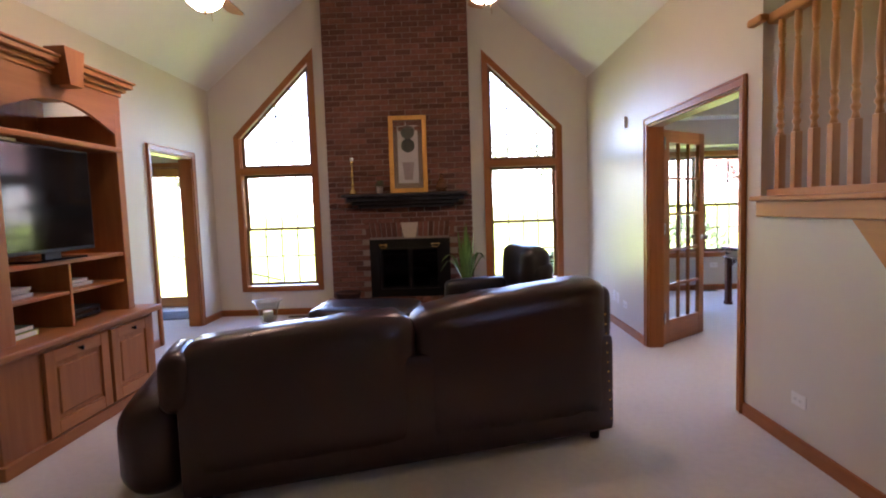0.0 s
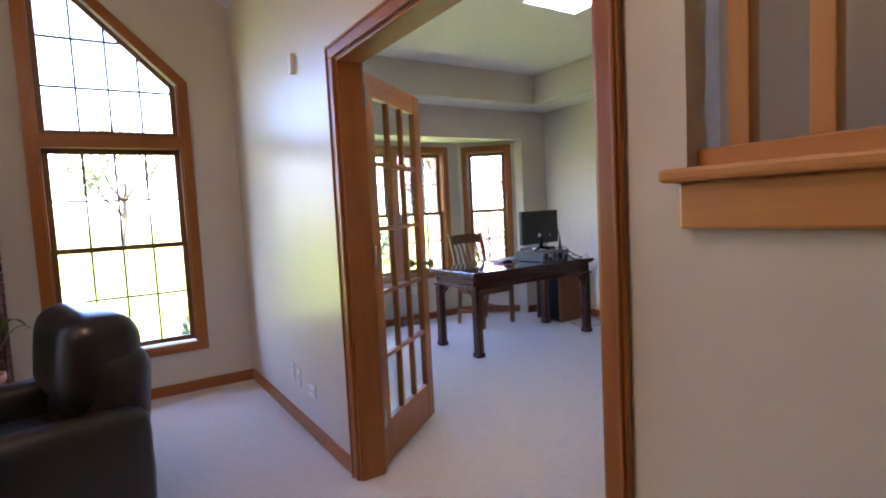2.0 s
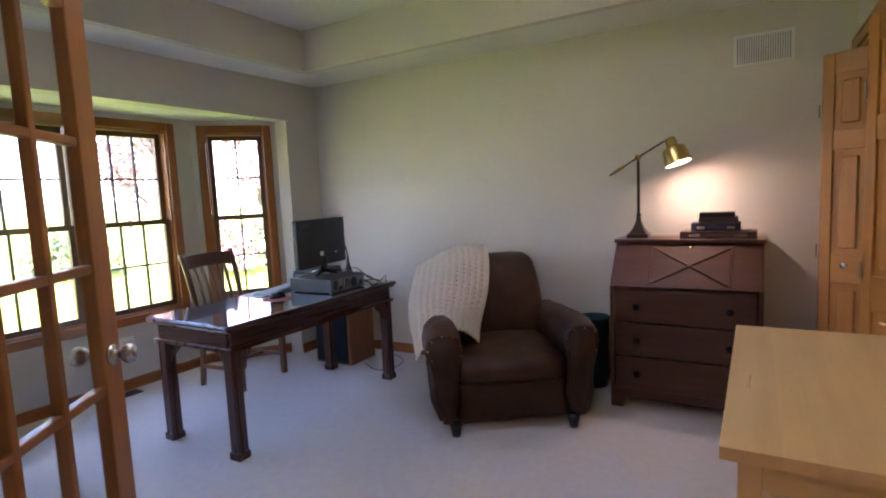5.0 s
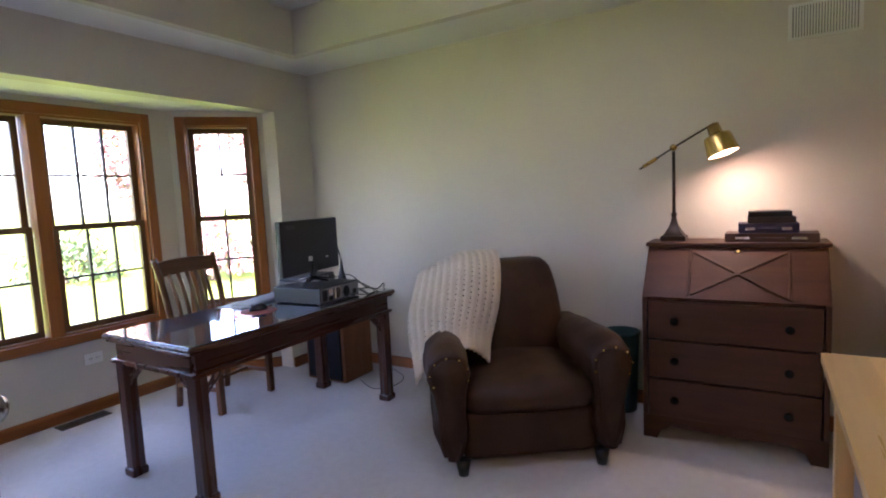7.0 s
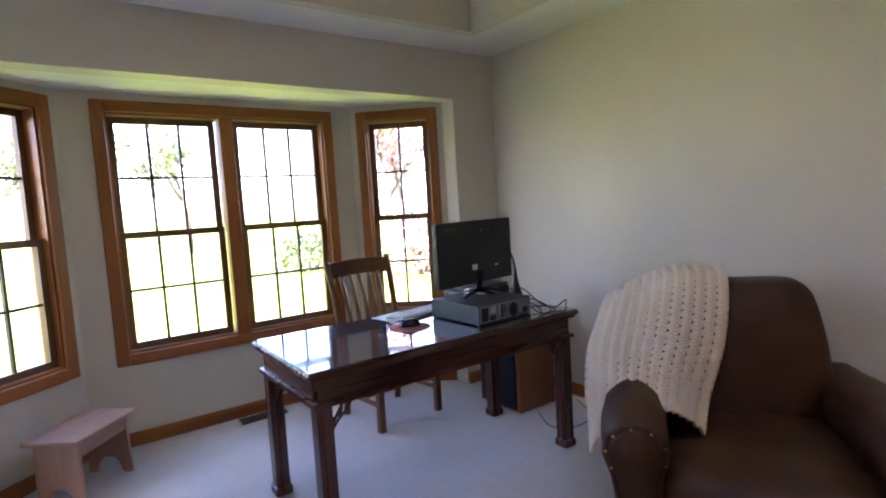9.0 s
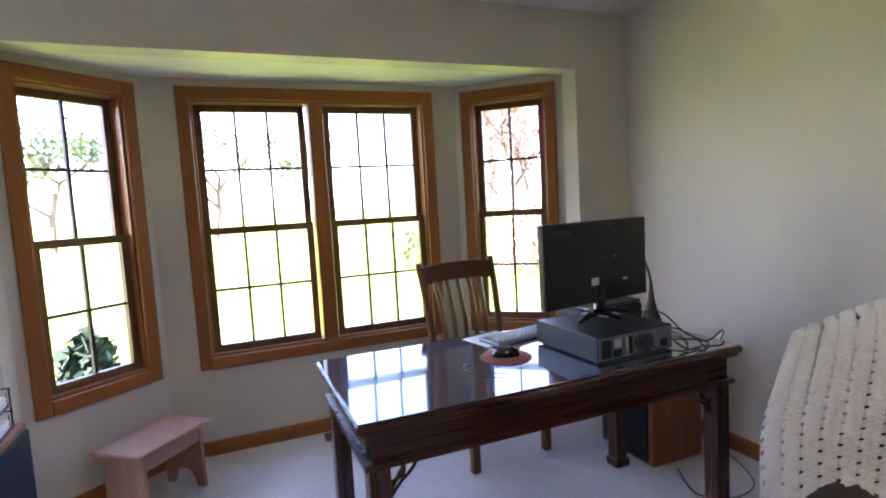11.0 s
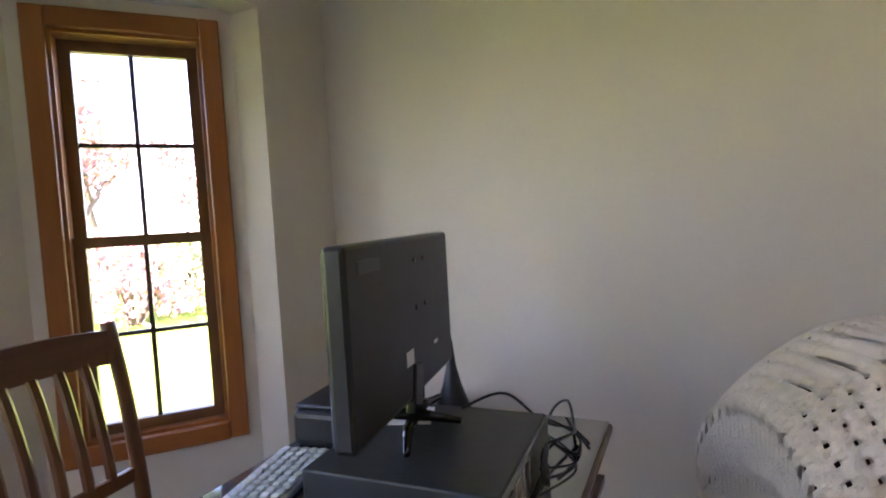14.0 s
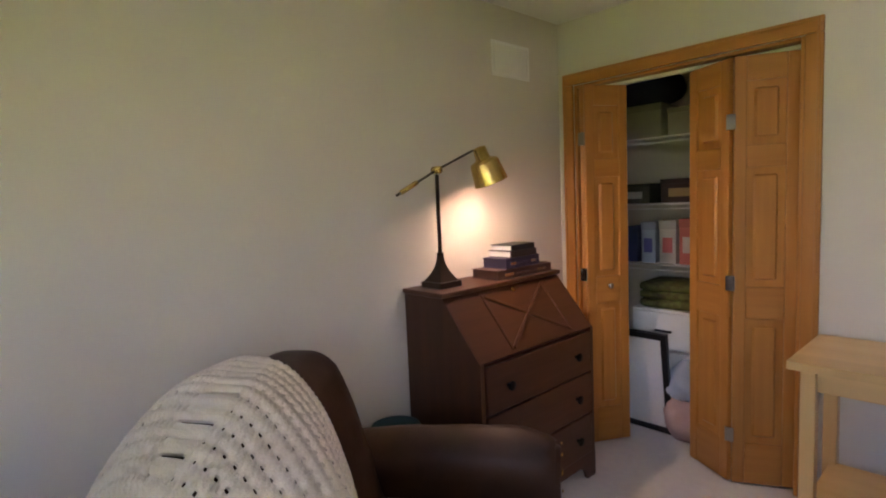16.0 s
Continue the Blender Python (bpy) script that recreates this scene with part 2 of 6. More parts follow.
# gable wall with two raked windows
WIN_R = [(-1.277, 0.39), (-0.40, 0.39), (-0.40, 2.33), (-1.277, 3.185)]
WIN_L = [(-3.577, 0.39), (-3.577, 3.276), (-4.522, 2.33), (-4.522, 0.39)]
setting(slab("wall_north", [(LW - 0.15, -0.02), (0.13, -0.02), (0.13, EAVE + 0.1), (MID, RIDGE + 0.25), (LW - 0.15, EAVE + 0.1)], [WIN_R, WIN_L], on_y(LN), (0, 0.16, 0), WALL), "beige painted gable wall with two raked windows", "wall")
setting(slab("wall_west", rect(LS, -0.02, LN, EAVE + 0.1), [rect(2.17, -0.015, 3.06, 2.05)], on_x(LW), (-0.14, 0, 0), WALL), "beige painted wall with a doorway", "wall")
setting(slab("wall_south", [(LW - 0.15, -0.02), (0.13, -0.02), (0.13, EAVE + 0.1), (MID, RIDGE + 0.25), (LW - 0.15, EAVE + 0.1)], [], on_y(LS), (0, -0.14, 0), WALL), "beige painted gable wall", "wall")
setting(slab("wall_east", rect(LS, -0.02, LN, EAVE + 0.1), [rect(-0.015, -0.015, 1.515, 2.03), rect(-3.4, 1.335, -0.225, 2.85)], on_x(0.0), (0.12, 0, 0), WALL_SATIN), "satin beige wall with a wide doorway and a stair opening", "wall")
for nm, x0, z0, x1, z1 in (("ceiling", LW - 0.1, EAVE - 0.08, MID, RIDGE), ("ceiling", 0.1, EAVE - 0.08, MID, RIDGE)):
    setting(slab(nm, [(LS, 0), (LN + 0.1, 0), (LN + 0.1, 1), (LS, 1)], [], lambda u, v, a=x0, b=z0, c=x1, d=z1: (a + (c - a) * v, u, b + (d - b) * v), (0, 0, 0.12), CEIL), "white painted sloping vaulted ceiling", "ceiling")

# office shell
setting(slab("wall_office_north", rect(0.12, -0.02, OE + 0.14, 2.9), [rect(0.48, -0.015, 3.325, 2.085)], on_y(ON), (0, 0.13, 0), WALL), "beige painted wall opening into a bay", "wall")
setting(slab("wall_office_east", rect(-0.9, -0.02, ON, 2.95), [], on_x(OE), (0.14, 0, 0), WALL), "plain beige painted wall", "wall")
setting(slab("wall_office_south", rect(0.12, -0.02, OE, 2.95), [rect(2.46, -0.015, 3.60, 2.05)], on_y(OS), (0, -0.12, 0), WALL), "beige painted wall with a closet opening", "wall")
TX0, TX1, TY0, TY1 = 0.62, 3.20, 0.42, 3.60
setting(slab("ceiling_soffit", rect(0.06, -0.1, OE + 0.14, ON + 0.13), [rect(TX0, TY0, TX1, TY1)], on_z(2.42), (0, 0, 0.05), CEIL), "white soffit round a raised tray ceiling", "ceiling")
setting(slab("ceiling_tray", rect(TX0 - 0.1, TY0 - 0.1, TX1 + 0.1, TY1 + 0.1), [rect(1.655, 1.05, 2.19, 2.05)], on_z(2.735), (0, 0, 0.1), CEIL), "white raised tray ceiling with a skylight", "ceiling")
bm = bmesh.new()
add_slab(bm, rect(TX0 - 0.06, TY0 - 0.06, TX1 + 0.06, TY1 + 0.06), [rect(TX0 + 0.004, TY0 + 0.004, TX1 - 0.004, TY1 - 0.004)], on_z(2.416), (0, 0, 0.318), )
setting(part("wall_tray_riser", bm, WALL), "beige painted riser of the tray ceiling", "wall")

# bay: front and two canted sides
BX0, BX1 = 1.01, 2.80
setting(slab("wall_bay_front", rect(BX0 - 0.02, -0.02, BX1 + 0.02, 2.4), [rect(1.238, 0.56, 2.572, 1.99)], on_y(BAY), (0, 0.13, 0), WALL), "beige painted bay wall with a paired window", "wall")


def canted(x0, y0, x1, y1):
    way = Vector((x1 - x0, y1 - y0, 0))
    return way.length, way.normalized(), Vector((x0, y0, 0))


for nm, ends in (("wall_bay_east", (BX1, BAY, 3.325, 4.125)), ("wall_bay_west", (0.48, 4.125, BX0, BAY))):
    long, way, base = canted(*ends)
    out = Vector((-way.y, way.x, 0)) * 0.13
    setting(slab(nm, rect(0, -0.02, long, 2.4), [rect(0.105, 0.56, long - 0.105, 1.99)], lambda u, v, w=way, b=base: b + w * u + Vector((0, 0, v)), out, WALL), "beige canted bay wall with one window", "wall")
setting(box("wall_bay_return_east", (3.325, 4.115, -0.02), (3.46, 4.19, 2.4), WALL, bev=0), "beige bay return", "wall")
setting(box("wall_bay_return_west", (0.345, 4.115, -0.02), (0.48, 4.19, 2.4), WALL, bev=0), "beige bay return", "wall")
setting(slab("ceiling_bay", [(0.40, 4.10), (3.41, 4.10), (3.41, 4.24), (2.87, 4.725), (0.94, 4.725), (0.40, 4.24)], [], on_z(2.10), (0, 0, 0.1), CEIL), "white painted bay ceiling", "ceiling")

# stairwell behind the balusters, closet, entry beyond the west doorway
# the stairwell's golden light is put into the wall colour
setting(slab("wall_stair_back", rect(-3.6, 1.2, -0.145, 3.0), [], on_x(1.15), (0.1, 0, 0), STAIR_LIT_PAINT), "stairwell wall painted tan in place of golden light", "wall")
setting(box("wall_stair_north", (0.12, -0.225, 1.2), (1.15, -0.145, 3.0), STAIR_LIT_PAINT, bev=0), "stairwell wall painted tan in place of golden light", "wall")
# unseen opening, added and sized to brighten the stairwell with daylight
setting(slab("wall_stair_south", rect(0.12, 1.2, 1.15, 3.0), [rect(0.4, 1.85, 0.9, 2.6)], on_y(-3.6), (0, 0.1, 0), STAIR_LIT_PAINT), "stairwell wall with golden light in its paint and an added light opening", "wall")
setting(box("floor_landing", (0.12, -3.5, 1.2), (1.15, -0.225, 1.335), CARPET, bev=0), "cream carpeted stair landing", "floor")
setting(box("ceiling_stair", (0.12, -3.6, 2.98), (1.25, -0.145, 3.1), CEIL, bev=0), "white stairwell ceiling", "ceiling")
setting(box("wall_closet_back", (1.9, -0.84, -0.02), (OE, -0.72, 2.6), WALL, bev=0), "pale closet back wall", "wall")
setting(box("wall_closet_side", (1.9, -0.72, -0.02), (2.02, -0.1, 2.6), WALL, bev=0), "pale closet side wall", "wall")
setting(box("ceiling_closet", (1.9, -0.84, 2.44), (OE, -0.1, 2.54), CEIL, bev=0), "white closet ceiling", "ceiling")
setting(slab("wall_entry_west", rect(1.2, -0.02, 4.7, 2.7), [], on_x(-6.55), (-0.14, 0, 0), WALL), "beige entry wall", "wall")
setting(slab("wall_entry_north", rect(-6.55, -0.02, LW - 0.14, 2.7), [rect(-6.28, 0.0, -5.56, 2.07)], on_y(4.42), (0, 0.14, 0), WALL), "beige entry wall with a glazed door", "wall")
setting(box("wall_entry_east", (LW - 0.14, LN + 0.16, -0.02), (LW - 0.02, 4.56, 2.7), WALL, bev=0), "beige entry wall", "wall")
setting(box("wall_entry_south", (-6.55, 1.2, -0.02), (LW - 0.14, 1.3, 2.7), WALL, bev=0), "beige entry wall", "wall")
setting(box("ceiling_entry", (-6.69, 1.2, 2.5), (LW - 0.02, 4.56, 2.6), CEIL, bev=0), "white entry ceiling", "ceiling")

# ground outside, one sheet to the horizon with the house's footprint left out
setting(slab("ground", rect(-400, -400, 400, 500), [], on_z(-0.45), (0, 0, -0.3), GRASS), "wide green lawn", "ground")

# ---- trim ----


def baseboard(x0, y0, x1, y1, nx, ny):
    """A rounded board along a wall foot, nx, ny pointing into the room."""
    along = "x" if abs(x1 - x0) > abs(y1 - y0) else "y"
    way = Vector((x1 - x0, y1 - y0, 0))
    bm = bmesh.new()
    prof = [(0, 0.0), (0.014, 0.0), (0.014, 0.062), (0.009, 0.078), (0.0, 0.082)]
    inw = Vector((nx, ny, 0))
    rows = [[bm.verts.new(Vector((x, y, z)) + inw * (d + 0.001)) for d, z in prof] for x, y in ((x0, y0), (x1, y1))]
    n = len(prof)
    for k in range(n):
        bm.faces.new((rows[0][k], rows[0][(k + 1) % n], rows[1][(k + 1) % n], rows[1][k]))
    bm.faces.new(rows[0][::-1])
    bm.faces.new(rows[1])
    bmesh.ops.recalc_face_normals(bm, faces=bm.faces)
    return setting(part("baseboard", bm, OAK[along]), "orange-stained oak baseboard", "baseboard")


for r in ((LW, LN, -3.36, LN, 0, -1), (-1.46, LN, 0, LN, 0, -1), (0, 1.585, 0, LN - 0.015, -1, 0), (0, LS, 0, -0.085, -1, 0), (LW, LS, LW, 2.09, 1, 0), (LW, 3.13, LW, LN - 0.015, 1, 0),
          (OE, OS + 0.015, OE, ON - 0.015, -1, 0), (3.335, ON, OE, ON, 0, -1), (0.135, ON, 0.47, ON, 0, -1), (0.12, 1.585, 0.12, ON - 0.015, 1, 0), (0.135, OS, 2.39, OS, 0, 1),
          (BX0, BAY, BX1, BAY, 0, -1)):
    baseboard(*r)
for ends in ((BX1, BAY, 3.325, 4.125), (0.48, 4.125, BX0, BAY)):
    long, way, base = canted(*ends)
    baseboard(*ends, way.y, -way.x)


def board(parent, name, a, b, axis, mat=None, bev=0.006):
    return box(name, a, b, (mat or OAK)[axis], parent, bev)


def casing_pair(name, label, m, w, h, deep, mat=None):
    """A cased opening: local x across, y through the wall, z up. w, h: clear opening."""
    c = 0.068
    t = thing(name, m, label, "door frame", kind="structure")
    for y0, y1 in ((-0.02, 0.0), (deep, deep + 0.02)):
        s = -1 if y0 < 0 else 1
        board(t, "side_casing", (-c, y0, 0), (0.0, y1, h + 0.001), "z", mat)
        board(t, "side_casing", (w, y0, 0), (w + c, y1, h + 0.001), "z", mat)
        board(t, "head_casing", (-c, y0, h + 0.001), (w + c, y1, h + c), "x", mat)
        yo = y0 if s < 0 else y1
        for x in (-c + 0.008, w + c - 0.02):
            board(t, "casing_bead", (x, yo + s * 0.008, 0), (x + 0.012, yo, h + c - 0.004), "z", mat)
        board(t, "casing_bead", (-c + 0.008, yo + s * 0.008, h + c - 0.02), (w + c - 0.008, yo, h + c - 0.008), "x", mat)
    board(t, "jamb", (0.0, -0.004, 0), (0.018, deep + 0.004, h), "z", mat)
    board(t, "jamb", (w - 0.018, -0.004, 0), (w, deep + 0.004, h), "z", mat)
    board(t, "head_jamb", (0.018, -0.004, h - 0.018), (w - 0.018, deep + 0.004, h), "x", mat)
    return t


# east doorway: local x runs along +y, local y along -x turned so that it goes through the wall
casing_pair("door_frame_1", "orange-stained oak casing of the wide french doorway", pose(0.12, -0.015, 0, 0, 0, 90), 1.53, 2.03, 0.12)
casing_pair("door_frame_2", "orange-stained oak casing of the entry doorway", pose(LW, 2.17, 0, 0, 0, 90), 0.89, 2.05, 0.14)
casing_pair("door_frame_3", "oak casing of the closet opening", pose(3.60, OS, 0, 0, 0, 180), 1.14, 2.05, 0.12, DOORWOOD)


def window_unit(name, m, w, h, cols, group, deep=0.13, lights=1, rows=2):
    """A cased double-hung window: local x across, y outwards, z up from the outer foot of the casing."""
    c = 0.068
    t = thing(name, m, "double-hung window with stained oak casing and dark grid", "window", group, "structure")
    board(t, "side_casing", (0, -0.02, 0), (c, 0, h), "z")
    board(t, "side_casing", (w - c, -0.02, 0), (w, 0, h), "z")
    board(t, "head_casing", (c, -0.02, h - c), (w - c, 0, h), "x")
    board(t, "window_sill", (c, -0.028, 0), (w - c, 0, c), "x")
    board(t, "jamb", (c - 0.012, 0, c - 0.01), (c + 0.012, deep, h - c + 0.01), "z", None, 0.001)
    board(t, "jamb", (w - c - 0.012, 0, c - 0.01), (w - c + 0.012, deep, h - c + 0.01), "z", None, 0.001)
    board(t, "head_jamb", (c, 0, h - c - 0.012), (w - c, deep, h - c + 0.012), "x", None, 0.001)
    board(t, "stool_board", (c, 0, c - 0.012), (w - c, deep, c + 0.012), "x", None, 0.001)
    mid = 0.085
    span = (w - 2 * c - (lights - 1) * mid) / lights
    for k in range(lights):
        x0 = c + 0.012 + k * (span + mid)
        x1 = x0 + span - 0.024
        if k:
            board(t, "mullion", (x0 - 0.012 - mid, -0.016, c), (x0 - 0.012, deep, h - c), "z")
        zm = (h - 0.02) / 2
        for sash, z0, z1, y in (("lower_sash", c + 0.014, zm + 0.018, 0.035), ("upper_sash", zm - 0.018, h - c - 0.014, 0.075)):
            s = 0.038
            bm = bmesh.new()
            add_slab(bm, rect(x0, z0, x1, z1), [rect(x0 + s, z0 + s, x1 - s, z1 - s)], on_y(y), (0, 0.034, 0))
            fr = part(sash, bm, SASH, t)
            iw, ih = x1 - x0 - 2 * s, z1 - z0 - 2 * s
            for q in range(1, cols):
                xx = x0 + s + iw * q / cols
                box("muntin", (xx - 0.0075, y + 0.006, z0 + s), (xx + 0.0075, y + 0.028, z1 - s), MUNTIN, fr, 0)
            for q in range(1, rows):
                zz = z0 + s + ih * q / rows
                box("muntin", (x0 + s, y + 0.009, zz - 0.0075), (x1 - s, y + 0.027, zz + 0.0075), MUNTIN, fr, 0)
            pn = box("pane", (x0 + s, y + 0.015, z0 + s), (x1 - s, y + 0.019, z1 - s), GLASS, fr, 0)
            pn.visible_shadow = False
    return t


SASH = material("sash_brown", (0.20, 0.095, 0.03), 0.45, second=(0.13, 0.06, 0.02), scale=30, stretch=(1, 1, 0.1))
MUNTIN = material("muntin_dark", (0.035, 0.024, 0.018), 0.5)

window_unit("window_3", pose(1.168, BAY, 0.494), 1.474, 1.562, 3, "bay windows", lights=2)
for nm, ends in (("window_4", (BX1, BAY, 3.325, 4.125)), ("window_5", (0.48, 4.125, BX0, BAY))):
    long, way, base = canted(*ends)
    turn = math.degrees(math.atan2(way.y, way.x))
    p = base + way * 0.045
    window_unit(nm, pose(p.x, p.y, 0.494, 0, 0, turn), long - 0.09, 1.562, 2, "bay windows")


def raked_window(name, m, w, low, high, flip):
    """A tall gable window: casing, raked fixed light above a transom, double-hung sashes below. high on the side x = 0 unless flip."""
    c = 0.07
    t = thing(name, m, "tall raked window with stained oak casing and grid", "window", "gable windows", "structure")
    X = (lambda x: w - x) if flip else (lambda x: x)
    slope = (high - low) / w
    k = math.sqrt(1 + slope * slope)

    def top(x, inset):
        return high - slope * x - inset * k

    def plate(nm, pts, y0, y1, mat):
        return slab(nm, [(X(a), b) for a, b in pts], [], on_y(y0), (0, y1 - y0, 0), mat, t)

    plate("side_casing", [(0, 0), (c, 0), (c, top(c, c)), (0, top(0, 0))], -0.02, 0, OAK["z"])
    plate("side_casing", [(w - c, 0), (w, 0), (w, top(w, 0)), (w - c, top(w - c, c))], -0.02, 0, OAK["z"])
    plate("raked_casing", [(c, top(c, c)), (w - c, top(w - c, c)), (w, top(w, 0)), (0, top(0, 0))], -0.021, 0, OAK["x"])
    plate("window_sill", [(c, 0), (w - c, 0), (w - c, c), (c, c)], -0.03, 0, OAK["x"])
    zt = 1.585
    plate("transom", [(c, zt - 0.045), (w - c, zt - 0.045), (w - c, zt + 0.045), (c, zt + 0.045)], -0.02, 0.14, OAK["x"])
    for a in (c - 0.012, w - c - 0.012):
        plate("jamb", [(a, c - 0.01), (a + 0.024, c - 0.01), (a + 0.024, top(a + 0.024, c) + 0.01), (a, top(a, c) + 0.01)], 0, 0.14, OAK["z"])
    plate("raked_jamb", [(c, top(c, c)), (w - c, top(w - c, c)), (w - c, top(w - c, c - 0.02)), (c, top(c, c - 0.02))], 0, 0.14, OAK["x"])
    x0, x1 = c + 0.012, w - c - 0.012
    s = 0.036
    # upper fixed light
    z0 = zt + 0.045
    outer = [(x0, z0), (x1, z0), (x1, top(x1, c + 0.005)), (x0, top(x0, c + 0.005))]
    inner = [(x0 + s, z0 + s), (x1 - s, z0 + s), (x1 - s, top(x1 - s, c + s)), (x0 + s, top(x0 + s, c + s))]
    bm = bmesh.new()
    add_slab(bm, [(X(a), b) for a, b in outer], [[(X(a), b) for a, b in inner]], on_y(0.05), (0, 0.035, 0))
    fr = part("upper_light", bm, SASH, t)
    for q in range(1, 4):
        xx = X(x0 + s + (x1 - x0 - 2 * s) * q / 4)
        xl = x0 + s + (x1 - x0 - 2 * s) * q / 4
        box("muntin", (xx - 0.0075, 0.056, z0 + s), (xx + 0.0075, 0.078, top(xl, c + s)), MUNTIN, fr, 0)
    for q in range(1, 4):
        zz = z0 + s + 0.335 * q - 0.04
        xe = min(x1 - s, (high - c * k - s * k - zz) / slope)
        box("muntin", (X(x0 + s), 0.057, zz - 0.0075), (X(xe), 0.077, zz + 0.0075), MUNTIN, fr, 0)
    bm = bmesh.new()
    add_slab(bm, [(X(a), b) for a, b in inner], [], on_y(0.066), (0, 0.004, 0))
    pn = part("pane", bm, GLASS, fr)
    pn.visible_shadow = False
    zb = zt - 0.045
    zm = (c + zb) / 2 + 0.02
    for sash, za, zc, y in (("lower_sash", c + 0.012, zm + 0.018, 0.035), ("upper_sash", zm - 0.018, zb, 0.078)):
        bm = bmesh.new()
        add_slab(bm, [(X(a), b) for a, b in rect(x0, za, x1, zc)], [[(X(a), b) for a, b in rect(x0 + s, za + s, x1 - s, zc - s)]], on_y(y), (0, 0.034, 0))
        fr = part(sash, bm, SASH, t)
        for q in range(1, 4):
            xx = X(x0 + s + (x1 - x0 - 2 * s) * q / 4)
            box("muntin", (xx - 0.0075, y + 0.006, za + s), (xx + 0.0075, y + 0.028, zc - s), MUNTIN, fr, 0)
        zz = (za + zc) / 2
        box("muntin", (X(x0 + s), y + 0.007, zz - 0.0075), (X(x1 - s), y + 0.027, zz + 0.0075), MUNTIN, fr, 0)
        pn = box("pane", (X(x0 + s), y + 0.015, za + s), (X(x1 - s), y + 0.019, zc - s), GLASS, fr, 0)
        pn.visible_shadow = False
    return t


raked_window("window_1", pose(-1.347, LN, 0.320), 1.017, 2.04, 3.035, False)
raked_window("window_2", pose(-4.592, LN, 0.320), 1.085, 2.04, 3.126, True)

# skylight shaft
sk = thing("skylight", pose(0, 0, 0), "white-shafted skylight in the tray ceiling", "skylight", kind="structure")
slab("shaft", rect(1.60, 1.0, 2.24, 2.1), [rect(1.655, 1.05, 2.19, 2.05)], on_z(2.836), (0, 0, 0.45), CEIL, sk)
pn = box("pane", (1.645, 1.04, 3.2), (2.2, 2.06, 3.206), GLASS, sk, 0)
pn.visible_shadow = False

# ---- french doors ----


def french_leaf(name, m, label):
    """A fifteen-light leaf: local x from the hinge, y through it, z up."""
    w, h, t = 0.735, 1.995, 0.036
    st, top, bot = 0.095, 0.11, 0.23
    d = thing(name, m, label, "french door", "french door leaves")
    box("stile", (0, 0, 0.012), (st, t, h), FRENCH["z"], d)
    box("stile", (w - st, 0, 0.012), (w, t, h), FRENCH["z"], d)
    box("top_rail", (st, 0.001, h - top), (w - st, t - 0.001, h), FRENCH["x"], d)
    box("bottom_rail", (st, 0.001, 0.012), (w - st, t - 0.001, bot), FRENCH["x"], d)
    iw, ih = w - 2 * st, h - top - bot
    for k in (1, 2):
        x = st + iw * k / 3
        box("glazing_bar", (x - 0.012, 0.003, bot), (x + 0.012, t - 0.003, h - top), FRENCH["z"], d)
    for k in range(1, 5):
        z = bot + ih * k / 5
        box("glazing_bar", (st, 0.004, z - 0.012), (w - st, t - 0.004, z + 0.012), FRENCH["x"], d)
    for i in range(3):
        for k in range(5):
            p = box("pane", (st + iw * i / 3 + 0.006, 0.016, bot + ih * k / 5 + 0.006), (st + iw * (i + 1) / 3 - 0.006, 0.02, bot + ih * (k + 1) / 5 - 0.006), GLASS, d, 0)
            p.visible_shadow = False
    for side in (-1, 1):
        y = 0 if side < 0 else t
        mm = pose(w - 0.055, y, 0.98, -90 * side, 0, 0)
        turned("door_knob", [(0.028, 0), (0.03, 0.004), (0.026, 0.009), (0.011, 0.012), (0.010, 0.026), (0.022, 0.034), (0.028, 0.046), (0.024, 0.058), (0.010, 0.063), (0.001, 0.064)], CHROME, d, m=mm, label="clear glass and nickel knob")
    for z in (0.26, 1.09, 1.87):
        hg = box("hinge", (-0.028, -0.004, z - 0.05), (0.03, 0.0, z + 0.05), CHROME, d, 0.001)
        tube("hinge_pin", [(-0.004, -0.008, z - 0.052), (-0.004, -0.008, z + 0.056)], 0.007, CHROME, hg)
    return d


french_leaf("french_door", pose(0.150, 1.545, 0, 0, 0, 38), "open oak french door with fifteen glass lights")
french_leaf("french_door", pose(0.150, -0.018, 0, 0, 0, 1.0), "open oak french door folded back along the office wall")

